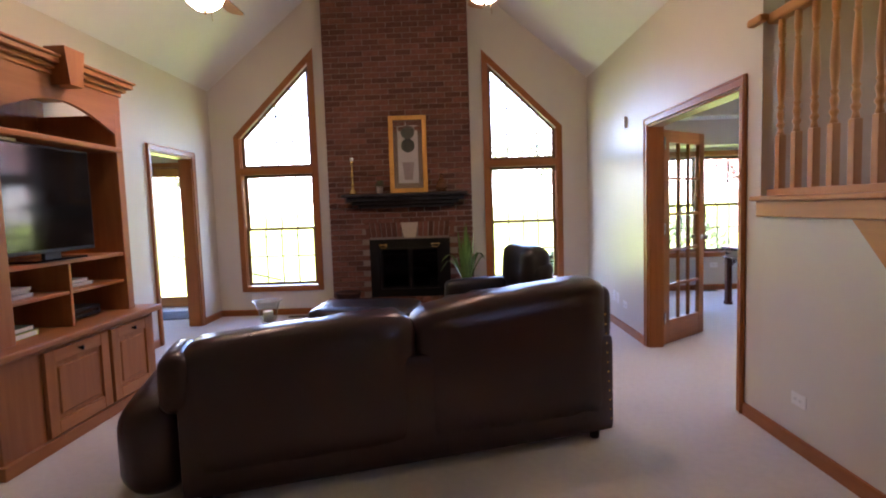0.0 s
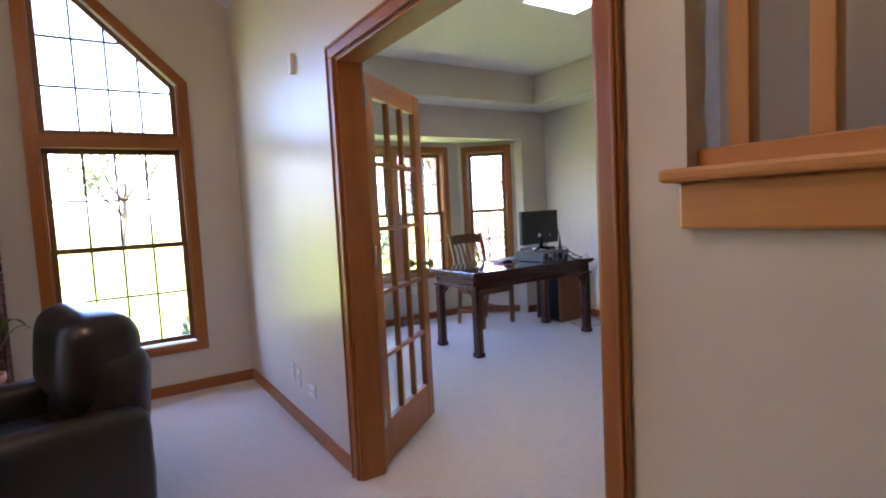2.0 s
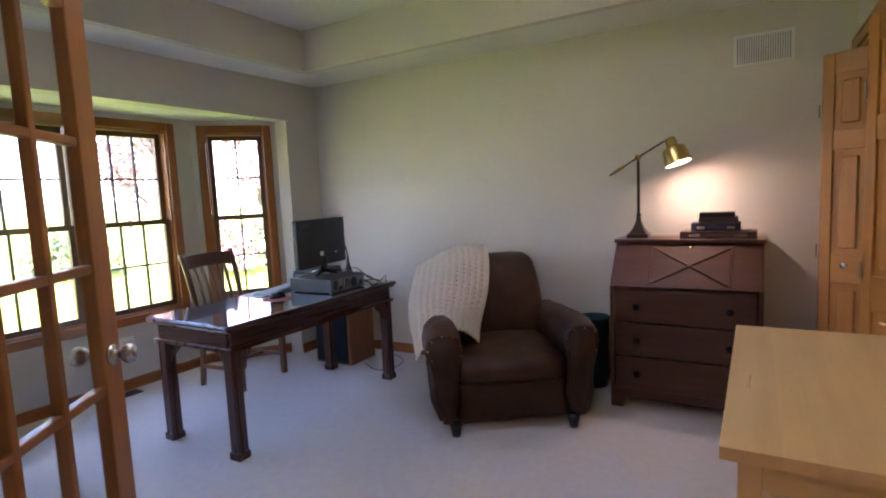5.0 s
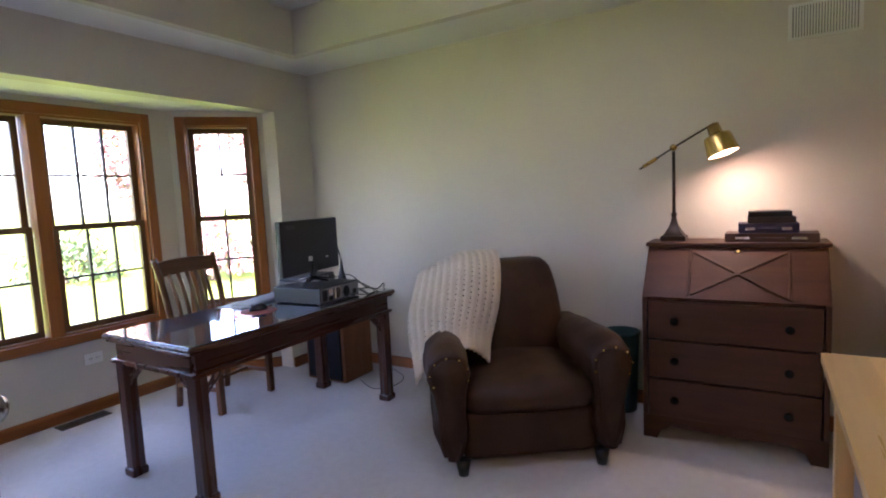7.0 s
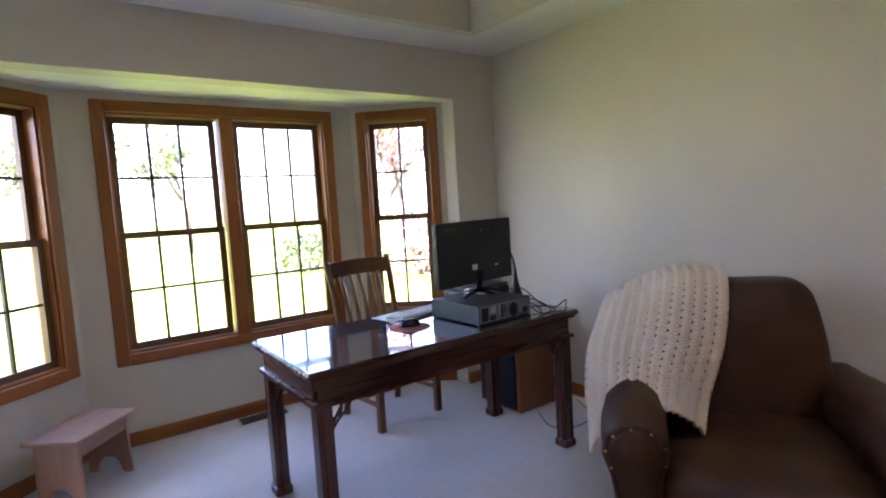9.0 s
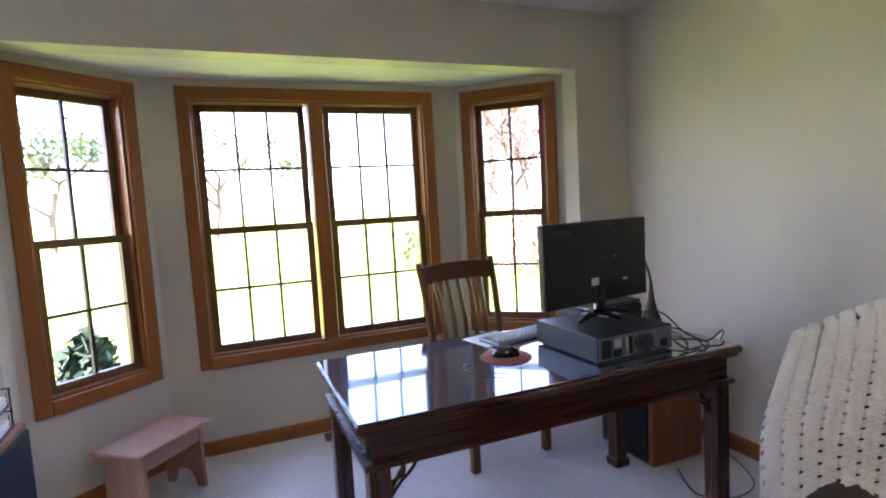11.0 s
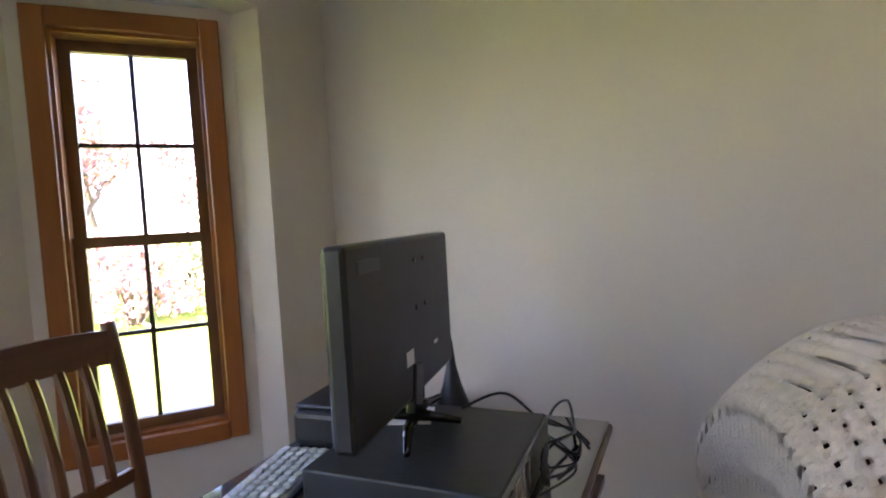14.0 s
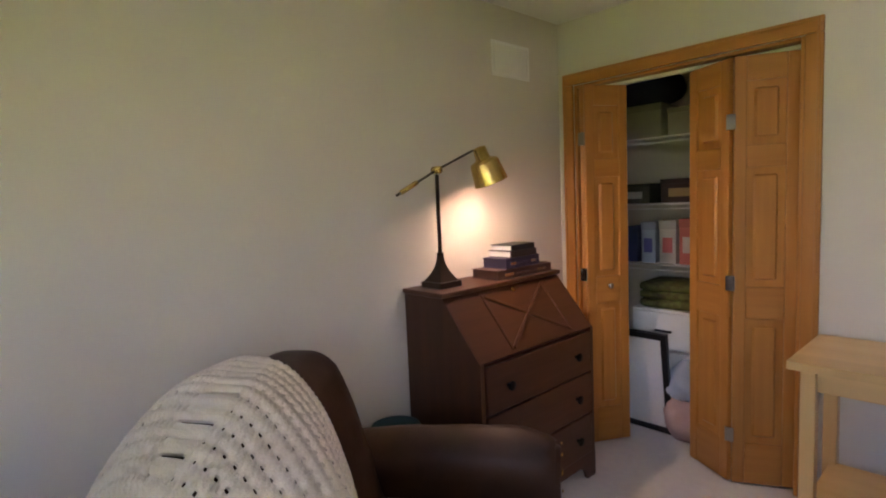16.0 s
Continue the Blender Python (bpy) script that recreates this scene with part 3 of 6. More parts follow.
# ---- bifold closet doors ----


def bifold_leaf(parent, x0, y0, x1, y1, knob):
    way = Vector((x1 - x0, y1 - y0, 0))
    w, h, t = way.length, 1.995, 0.034
    m = pose(x0, y0, 0.012, 0, 0, math.degrees(math.atan2(way.y, way.x)))
    leaf = new("door_leaf")
    leaf.parent = parent
    leaf.matrix_local = m
    st = 0.055
    rails = ((0, 0.2), (0.80, 0.95), (1.5, 1.60), (h - 0.11, h))
    box("stile", (0.003, -t / 2, 0), (st, t / 2, h), DOORWOOD["z"], leaf)
    box("stile", (w - st, -t / 2, 0), (w - 0.003, t / 2, h), DOORWOOD["z"], leaf)
    for a, b in rails:
        box("rail", (st, -t / 2 + 0.001, a), (w - st, t / 2 - 0.001, b), DOORWOOD["x"], leaf)
    for (a, b), (c, d) in zip(rails, rails[1:]):
        bm = bmesh.new()
        add_box(bm, (st, -0.006, b), (w - st, 0.006, c))
        add_box(bm, (st + 0.028, -0.015, b + 0.03), (w - st - 0.028, 0.015, c - 0.03), 0.011, 1)
        part("panel", bm, DOORWOOD["z"], leaf)
    if knob is not None:
        turned("knob", [(0.008, 0), (0.008, 0.012), (0.016, 0.02), (0.017, 0.028), (0.010, 0.034), (0.001, 0.035)], CHROME, leaf, m=pose(w * 0.5, knob * t / 2, 0.9, -90 * knob, 0, 0), label="small nickel knob")
    return leaf


def bifold_pair(label, pts, knob_on):
    d = thing("bifold_door", pose(0, 0, 0), label, "closet door", "bifold closet doors")
    bifold_leaf(d, *pts[0], *pts[1], knob_on[0])
    bifold_leaf(d, *pts[1], *pts[2], knob_on[1])
    fx, fy = pts[1]
    for z in (0.25, 0.98, 1.72):
        box("hinge", (fx - 0.02, fy + 0.016, z - 0.035), (fx + 0.02, fy + 0.021, z + 0.035), CHROME, d, 0.001)
    return d


bifold_pair("half-folded honey oak panelled bifold door, east pair", [(3.575, -0.09), (3.44, 0.135), (3.312, -0.09)], (None, -1))
bifold_pair("half-folded honey oak panelled bifold door, west pair", [(2.956, -0.09), (2.722, 0.04), (2.488, -0.09)], (1, None))
tr = box("closet_track", (2.485, -0.105, 2.012), (3.58, -0.075, 2.03), WHITE, bev=0.002)
tagged(tr, "white metal bifold track under the closet head", "track")

# ---- fireplace ----
CX0, CX1, CF = -3.30, -1.51, 3.38
chim = thing("fireplace", pose(-0.02, -0.04, -0.05), "tall dark red brick chimney breast with raised hearth", "fireplace", kind="structure")
FX0, FX1, FZ0, FZ1 = -2.81, -1.80, 0.30, 1.03
bm = bmesh.new()
add_slab(bm, rect(CX0 + 0.012, -0.01, CX1 - 0.012, 4.95), [rect(FX0 + 0.05, FZ0, FX1 - 0.05, FZ1 - 0.02)], on_y(CF + 0.010), (0, LN - CF - 0.006, 0))
part("mortar_core", bm, MORTAR, chim, "pale grey mortar")
box("hearth_core", (CX0 - 0.06, 2.93, 0), (CX1 + 0.06, CF + 0.008, 0.285), MORTAR, chim, 0)
box("firebox_back", (FX0 + 0.05, CF + 0.26, FZ0), (FX1 - 0.05, CF + 0.275, FZ1), BLACKIRON, chim, 0, "sooty black firebox")

# insert
ins = thing("fireplace_insert", pose(-0.02, CF - 0.04, -0.053), "black metal fireplace insert with dark glass doors", "fireplace insert")
slab("surround", rect(FX0, FZ0, FX1, FZ1), [rect(FX0 + 0.13, FZ0 + 0.10, FX1 - 0.13, FZ1 - 0.1)], on_y(-0.028), (0, 0.03, 0), BLACKIRON, ins)
for x in ((FX0 + FX1) / 2 - 0.368, (FX0 + FX1) / 2 + 0.004):
    gd = slab("glass_door", rect(x, FZ0 + 0.105, x + 0.364, FZ1 - 0.105), [rect(x + 0.025, FZ0 + 0.13, x + 0.339, FZ1 - 0.13)], on_y(-0.03), (0, 0.014, 0), BLACKIRON, ins)
    box("pane", (x + 0.02, -0.024, FZ0 + 0.125), (x + 0.344, -0.02, FZ1 - 0.125), clear_glass("smoked_glass", (0.25, 0.25, 0.26)), gd, 0)
for x in (-2.64, -1.98):
    lathe_m = pose(x, -0.03, FZ1 - 0.055, 90, 0, 0)
    bm = bmesh.new()
    add_box(bm, (x - 0.055, -0.05, FZ1 - 0.07), (x + 0.055, -0.03, FZ1 - 0.058), 0.004)
    add_tube(bm, curve_points([(x - 0.045, -0.035, FZ1 - 0.07), (x - 0.03, -0.05, FZ1 - 0.1), (x + 0.03, -0.05, FZ1 - 0.1), (x + 0.045, -0.035, FZ1 - 0.07)], 12), 0.005)
    part("vent_handle", bm, BRASS, ins, "brass draught handle")
for k in range(4):
    lg = tube("log", [(-2.55 + 0.05 * k, 0.12 + 0.03 * k, 0.40 + 0.05 * (k % 2)), (-2.3, 0.13 + 0.02 * k, 0.42 + 0.05 * (k % 2)), (-2.05 - 0.05 * k, 0.16 - 0.02 * k, 0.41 + 0.06 * (k % 2))], [0.04, 0.045, 0.035], BARK, ins, 10)

# keystone and mantel
bm = bmesh.new()
add_slab(bm, [(-2.37, 1.045), (-2.23, 1.045), (-2.19, 1.235), (-2.41, 1.235)], [], on_y(CF - 0.035), (0, 0.05, 0))
part("keystone", bm, STONE, chim, "cream limestone keystone")
man = thing("mantel_shelf", pose(-2.35, CF - 0.04, -0.043), "black painted moulded mantel shelf", "mantel")
for a, z0, z1, d in ((0.60, 1.415, 1.46, 0.10), (0.66, 1.46, 1.505, 0.15), (0.72, 1.505, 1.555, 0.2), (0.77, 1.555, 1.595, 0.25)):
    box("moulding", (-a, -d, z0), (a, 0.004, z1), DARKWOOD, man, 0.012)

# mantel things
MZ = 1.552
pic = thing("framed_picture", pose(-2.303, CF - 0.04 - 0.035, MZ, -3.5, 0, 0), "gilt framed print of topiary balls leaning on the mantel", "picture")
slab("frame", rect(-0.235, 0, 0.235, 0.955), [rect(-0.18, 0.055, 0.18, 0.90)], on_y(-0.03), (0, 0.03, 0), GOLD, pic)
box("mount", (-0.185, -0.012, 0.05), (0.185, -0.006, 0.905), material("mount_taupe", (0.20, 0.15, 0.12), 0.8), pic, 0)
box("print", (-0.125, -0.017, 0.12), (0.125, -0.012, 0.87), material("print_paper", (0.52, 0.50, 0.50), 0.7, second=(0.42, 0.39, 0.40), scale=8), pic, 0)
for z, r in ((0.75, 0.085), (0.585, 0.085)):
    turned("topiary_ball", [(r, 0), (r, 0.002), (r * 0.9, 0.004), (0.001, 0.005)], material("print_green", (0.09, 0.10, 0.08), 0.8, second=(0.05, 0.06, 0.05), scale=60), pic, m=pose(0, -0.016, z, 90, 0, 0))
bm = add_slab(bmesh.new(), [(-0.05, 0.16), (0.05, 0.16), (0.075, 0.38), (-0.075, 0.38)], [], on_y(-0.02), (0, 0.004, 0))
part("printed_urn", bm, material("print_urn", (0.33, 0.27, 0.27), 0.8), pic)
pg = box("pane", (-0.182, -0.027, 0.053), (0.182, -0.024, 0.902), GLASS, pic, 0, "clear picture glass")
pg.visible_shadow = False

cs = thing("candlestick", pose(-2.99, CF - 0.04 - 0.13, MZ), "tall brass candlestick with a white candle", "candlestick")
turned("stick", [(0.055, 0), (0.057, 0.012), (0.04, 0.02), (0.045, 0.04), (0.02, 0.06), (0.016, 0.10), (0.027, 0.115), (0.014, 0.13), (0.013, 0.22), (0.024, 0.235), (0.013, 0.25), (0.011, 0.36), (0.022, 0.38), (0.03, 0.40), (0.02, 0.405)], BRASS, cs)
turned("candle", [(0.021, 0.4), (0.021, 0.445), (0.017, 0.45), (0.001, 0.45)], WHITE, cs)


def leaf_blade(bm, base, tip, width, bend, steps=6):
    base, tip = Vector(base), Vector(tip)
    side = Vector((tip.y - base.y, base.x - tip.x, 0))
    side = side.normalized() if side.length > 1e-4 else Vector((1, 0, 0))
    rows = []
    for k in range(steps + 1):
        t = k / steps
        p = base.lerp(tip, t) + Vector((0, 0, bend * math.sin(math.pi * t)))
        w = width * math.sin(math.pi * min(0.98, 0.18 + 0.8 * t)) * (1 - 0.2 * t)
        rows.append((bm.verts.new(p - side * w), bm.verts.new(p + Vector((0, 0, -0.15 * w))), bm.verts.new(p + side * w)))
    for a, b in zip(rows, rows[1:]):
        bm.faces.new((a[0], a[1], b[1], b[0]))
        bm.faces.new((a[1], a[2], b[2], b[1]))


def bush_in(parent, centre, r, count, size, mat, seed, up=1.0):
    rnd = random.Random(seed)
    bm = bmesh.new()
    for k in range(count):
        a, b = rnd.uniform(0, 6.283), rnd.uniform(-0.2, 1.2)
        q = Vector((math.cos(a) * math.cos(b), math.sin(a) * math.cos(b), up * math.sin(b))) * r * rnd.uniform(0.45, 1)
        p = Vector(centre) + q
        leaf_blade(bm, p, p + q.normalized() * size * rnd.uniform(0.7, 1.2) + Vector((0, 0, -0.3 * size)), size * 0.3, size * 0.2, 3)
    return part("foliage", bm, mat, parent)


pp = thing("potted_plant", pose(-2.66, CF - 0.04 - 0.13, MZ), "small green plant in a white pot on the mantel", "plant")
turned("pot", [(0.032, 0), (0.042, 0.085), (0.045, 0.09), (0.040, 0.09), (0.036, 0.075), (0.001, 0.074)], WHITE, pp)
bush_in(pp, (0, 0, 0.09), 0.06, 90, 0.035, LEAF, 3)
vs = thing("glass_vase", pose(-1.90, CF - 0.04 - 0.12, MZ), "amber glass teardrop vase on the mantel", "vase")
turned("vase", [(0.05, 0), (0.068, 0.04), (0.07, 0.07), (0.05, 0.12), (0.018, 0.17), (0.012, 0.22), (0.009, 0.22), (0.001, 0.2)], material("amber_glass", (0.45, 0.20, 0.07), 0.1, transmission=0.6, second=(0.35, 0.14, 0.05)), vs)

sp = thing("snake_plant", pose(-1.63, 3.05, 0.246), "tall upright green plant in a terracotta pot on the hearth", "plant")
turned("pot", [(0.10, 0), (0.13, 0.21), (0.14, 0.215), (0.14, 0.25), (0.122, 0.25), (0.115, 0.22), (0.001, 0.215)], material("terracotta", (0.36, 0.15, 0.075), 0.85, bump=0.2), sp)
HOUSE_LEAF = material("house_plant_leaf", (0.13, 0.26, 0.045), 0.45, second=(0.08, 0.17, 0.03), scale=20, per_piece=0.3)
rnd = random.Random(5)
for k in range(30):
    a = rnd.uniform(0, 6.283)
    out = rnd.uniform(0.03, 0.16) if k < 26 else 0.36
    bm = bmesh.new()
    leaf_blade(bm, (0.04 * math.cos(a), 0.04 * math.sin(a), 0.2), (out * math.cos(a), out * math.sin(a), rnd.uniform(0.5, 0.92) if k < 26 else rnd.uniform(0.3, 0.5)), rnd.uniform(0.02, 0.034), 0.0 if k < 26 else 0.2, 8)
    part("leaf", bm, HOUSE_LEAF, sp)
bk = thing("basket", pose(-3.08, 3.09, 0.246), "dark woven bowl on the hearth", "basket")
turned("bowl", [(0.08, 0), (0.13, 0.04), (0.155, 0.10), (0.16, 0.12), (0.15, 0.12), (0.12, 0.05), (0.001, 0.03)], material("wicker_dark", (0.06, 0.028, 0.02), 0.8, bump=0.8, bump_scale=120), bk)

# ---- sofa ----


def cushion(bm, a, b, puff=0.03, bev=0.05, seg=3):
    """A stuffed block: rounded edges and domed faces."""
    add_box(bm, a, b, bev, seg)
    return bm


def soft(name, a, b, mat, parent, bev=0.06, puff=0.02, m=None, label="", wrinkle=0.004, lift=None):
    """A stuffed block with many facets, domed and slightly creased."""
    bm = bmesh.new()
    bmesh.ops.create_grid(bm, x_segments=1, y_segments=1, size=0.5)
    bm.clear()
    add_box(bm, a, b)
    bmesh.ops.subdivide_edges(bm, edges=bm.edges[:], cuts=11, use_grid_fill=True)
    lo, hi = Vector([min(p, q) for p, q in zip(a, b)]), Vector([max(p, q) for p, q in zip(a, b)])
    mid, half = (lo + hi) / 2, (hi - lo) / 2
    r = min(bev, min(half) * 0.95)
    for v in bm.verts:
        p = v.co - mid
        core = Vector([max(-half[k] + r, min(half[k] - r, p[k])) for k in range(3)])
        d = p - core
        if d.length > 1e-6:
            p = core + d.normalized() * r
        n = [p[k] / half[k] for k in range(3)]
        for k in range(3):
            f = 1.0
            for j in range(3):
                if j != k:
                    f *= max(0.0, 1 - n[j] ** 2)
            p[k] += puff * f * (1 if n[k] > 0 else -1) * min(1.0, abs(n[k]) ** 3)
        w = noise.noise((p + mid) * 7.0) * wrinkle + noise.noise((p + mid) * 19.0) * wrinkle * 0.4
        v.co = mid + p + p.normalized() * w
    if lift:
        for v in bm.verts:
            v.co.z += lift * (v.co.x - lo.x) * max(0.0, (v.co.z - lo.z) / (hi.z - lo.z))
    if m is not None:
        bm.transform(m)
    bmesh.ops.recalc_face_normals(bm, faces=bm.faces)
    return part(name, bm, mat, parent, label, True)


sofa = thing("sofa", pose(-1.985, -0.715, 0, 0, 0, 17) @ Matrix.Diagonal((1.04, 1, 1.02, 1)), "dark brown leather sofa standing with its back outwards", "sofa")
soft("base", (-1.06, 0.09, 0.06), (1.06, 0.9, 0.32), LEATHER, sofa, 0.04, 0.0)
soft("back_panel", (-1.09, 0.0, 0.05), (1.09, 0.15, 0.60), LEATHER, sofa, 0.03, 0.0, wrinkle=0.0)
for x0, x1, h, up in ((-1.08, 0.0, 0.755, 0.06), (-0.01, 1.08, 0.815, 0.095)):
    soft("back_cushion", (x0, -0.006, 0.10), (x1, 0.32, h), LEATHER, sofa, 0.11, 0.012, wrinkle=0.008, lift=up)
soft("back_wing", (1.0, 0.03, 0.5), (1.10, 0.20, 0.86), LEATHER, sofa, 0.045, 0.01)
for x0 in (-1.0, -0.33, 0.34):
    soft("seat_cushion", (x0, 0.28, 0.28), (x0 + 0.665, 0.95, 0.47), LEATHER, sofa, 0.07, 0.02)
soft("armrest", (0.94, 0.05, 0.05), (1.135, 0.95, 0.60), LEATHER, sofa, 0.09, 0.015)
soft("armrest", (-1.36, 0.06, 0.05), (-1.07, 0.95, 0.50), LEATHER, sofa, 0.12, 0.02)
soft("arm_pad", (-1.16, 0.0, 0.45), (-1.02, 0.4, 0.72), LEATHER, sofa, 0.06, 0.01)
for x in (-1.0, 1.0):
    for y in (0.07, 0.85):
        turned("foot", [(0.025, 0), (0.03, 0.06), (0.03, 0.07)], BLACK, sofa, (x, y, 0), 12)
for i in range(36):
    tk = turned("nail_head", [(0.007, 0), (0.006, 0.004), (0.001, 0.006)], BRASS, sofa, steps=8, m=pose(1.07 - 0.001 * i, 0.01 + 0.0, 0.12 + i * 0.018, 90, 0, 0)) if i % 3 == 0 else None

# ---- recliner and ottoman ----
rec = thing("recliner", pose(-1.38, 1.86, 0, 0, 0, -77), "black leather recliner armchair beside the sofa", "armchair")
soft("base", (-0.36, -0.40, 0.04), (0.36, 0.42, 0.30), LEATHER_BLACK, rec, 0.04, 0.0)
soft("seat_cushion", (-0.33, -0.50, 0.26), (0.33, 0.26, 0.46), LEATHER_BLACK, rec, 0.07, 0.025)
soft("footrest", (-0.33, -0.56, 0.06), (0.33, -0.40, 0.40), LEATHER_BLACK, rec, 0.05, 0.015)
for s in (-1, 1):
    soft("armrest", (s * 0.32, -0.42, 0.04), (s * 0.48, 0.42, 0.60), LEATHER_BLACK, rec, 0.065, 0.01)
soft("backrest", (-0.37, 0.16, 0.32), (0.37, 0.40, 0.86), LEATHER_BLACK, rec, 0.09, 0.03, pose(0, 0.0, 0, -6, 0, 0))
soft("head_cushion", (-0.35, 0.06, 0.58), (0.35, 0.34, 0.98), LEATHER_BLACK, rec, 0.10, 0.015, pose(0, 0.03, 0, -6, 0, 0), wrinkle=0.004)
ott = thing("ottoman", pose(-2.66, 1.86, 0, 0, 0, -5), "black leather ottoman in front of the hearth", "ottoman")
soft("body", (-0.5, -0.30, 0.05), (0.5, 0.30, 0.34), LEATHER_BLACK, ott, 0.04, 0.01)
soft("top_cushion", (-0.51, -0.31, 0.28), (0.51, 0.31, 0.43), LEATHER_BLACK, ott, 0.06, 0.02)
for x in (-0.42, 0.42):
    for y in (-0.23, 0.23):
        turned("foot", [(0.022, 0), (0.03, 0.06)], BLACK, ott, (x, y, 0), 12)

ct = thing("coffee_table", pose(-2.86, 0.62, 0, 0, 0, 17), "dark wood coffee table with a glass top", "table")
box("tabletop", (-0.58, -0.32, 0.405), (0.58, 0.32, 0.44), MAHOG["x"], ct, 0.008)
box("glass_top", (-0.56, -0.30, 0.4405), (0.56, 0.30, 0.448), GLOSSBLACK, ct, 0.002)
box("apron", (-0.52, -0.26, 0.33), (0.52, 0.26, 0.405), MAHOG["x"], ct)
for x in (-0.5, 0.5):
    for y in (-0.24, 0.24):
        box("leg", (x - 0.03, y - 0.03, 0), (x + 0.03, y + 0.03, 0.40), MAHOG["z"], ct)
hv = thing("hurricane_candle", pose(-3.28, 0.86 - 0.05, 0.449), "flared clear glass hurricane with a white candle", "candle holder")
turned("foot", [(0.05, 0), (0.052, 0.008), (0.02, 0.018), (0.018, 0.03), (0.05, 0.036)], BLACKIRON, hv)
bm = bmesh.new()
lathe(bm, [(0.045, 0.036), (0.062, 0.06), (0.075, 0.14), (0.10, 0.205), (0.118, 0.215), (0.115, 0.216), (0.097, 0.207), (0.071, 0.14), (0.058, 0.062), (0.001, 0.045)], steps=32)
gl = part("glass", bm, clear_glass("hurricane_glass", (0.9, 0.92, 0.92)), hv, smooth=True)
gl.visible_shadow = False
turned("candle", [(0.038, 0.05), (0.038, 0.13), (0.034, 0.135), (0.001, 0.132)], WHITE, hv)

# ---- entertainment centre ----
KX = -4.20
ec = thing("entertainment_center", pose(LW + 0.03, -0.15, 0), "knotty pine entertainment center with arched top and panelled doors", "cabinet")
FXL = KX - LW
UP = FXL - 0.10
Y0, Y1 = -1.35, 0.96
U0, U1 = -0.42, 0.84
box("back", (0.004, U0, 0.66), (0.02, U1, 2.24), PINE["z"], ec, 0)
box("base_cabinet", (0.004, U0 - 0.12, 0.0), (FXL - 0.022, Y1 - 0.03, 0.62), PINE["z"], ec)
box("plinth", (0.004, U0 - 0.14, 0.0), (FXL + 0.006, Y1, 0.075), PINE["y"], ec)
box("countertop", (0.004, U0 - 0.16, 0.62), (FXL + 0.035, Y1 + 0.03, 0.665), PINE["y"], ec, 0.012)
for y0, y1 in ((U0 - 0.10, U0 + 0.12), (U0 + 0.19, 0.34), (0.375, 0.855)):
    if y1 - y0 < 0.3:
        continue
    dr = new("cabinet_door")
    dr.parent = ec
    dr.matrix_local = pose(FXL - 0.02, y0, 0.085)
    w, h = y1 - y0, 0.51
    for a, b, c, d in ((0, 0, 0.075, h), (w - 0.075, 0, w, h)):
        box("stile", (0, a, b), (0.024, c, d), PINE["z"], dr)
    for b, d in ((0, 0.08), (h - 0.08, h)):
        box("rail", (0.001, 0.075, b), (0.023, w - 0.075, d), PINE["y"], dr)
    bm = add_box(bmesh.new(), (0.002, 0.075, 0.08), (0.009, w - 0.075, h - 0.08))
    add_box(bm, (0.004, 0.105, 0.11), (0.018, w - 0.105, h - 0.11), 0.009, 1)
    part("panel", bm, PINE["z"], dr)
    turned("knob", [(0.007, 0), (0.006, 0.012), (0.014, 0.02), (0.014, 0.026), (0.001, 0.03)], BLACKIRON, dr, steps=12, m=pose(0.024, w / 2, h - 0.04, 0, 90, 0))
for y0, y1 in ((U0, U0 + 0.13), (U1 - 0.075, U1)):
    box("upright", (0.02, y0, 0.665), (UP, y1, 2.12), PINE["z"], ec)
for z in (1.075, 1.845):
    box("shelf", (0.02, U0 + 0.13, z), (UP - (0.01 if z < 1.5 else -0.02), U1 - 0.075, z + 0.028), PINE["y"], ec)
box("shelf", (0.02, U0 + 0.13, 0.875), (UP - 0.02, U1 - 0.075, 0.898), PINE["y"], ec)
box("shelf_divider", (0.02, 0.185, 0.665), (UP - 0.015, 0.21, 1.075), PINE["z"], ec)
yl, yr, zs, za = U0 + 0.13, U1 - 0.075, 1.975, 2.12
arch = [(yl + (yr - yl) * k / 16, zs + (za - zs) * math.sin(math.pi * k / 16)) for k in range(17)]
bm = add_slab(bmesh.new(), [(U0, 2.12), (U0, 2.26), (U1, 2.26), (U1, 2.12), (yr, 2.12)] + [(u, v) for u, v in arch[::-1]] + [(yl, 2.12)], [], on_x(UP), (-0.025, 0, 0))
part("arched_head", bm, PINE["y"], ec)
box("top_panel", (0.02, U0, 2.24), (UP - 0.026, U1, 2.27), PINE["y"], ec)
for k, (d, z0, z1) in enumerate(((0.015, 2.26, 2.295), (0.04, 2.295, 2.325), (0.075, 2.325, 2.36), (0.09, 2.36, 2.38))):
    box("crown_moulding", (0.004, U0 - d, z0), (UP + d, U1 + d, z1), PINE["y"], ec, 0.008)
bm = add_slab(bmesh.new(), [(0.16, 2.20), (0.28, 2.20), (0.31, 2.43), (0.13, 2.43)], [], on_x(UP - 0.01), (0.13, 0, 0))
part("keystone", bm, PINE["z"], ec, "proud carved keystone")
box("light_rail", (UP, U0 + 0.1, 1.84), (UP + 0.03, U1 - 0.05, 1.88), PINE["y"], ec, 0.012)

tv = thing("television", pose(LW + UP - 0.02, -0.055, 1.104), "black flat screen television in the pine cabinet", "television")
box("body", (-0.04, -0.36, 0.05), (0.0, 0.42, 0.72), BLACK, tv, 0.008)
box("screen", (0.0, -0.345, 0.075), (0.003, 0.405, 0.705), GLOSSBLACK, tv, 0, "dark glossy screen")
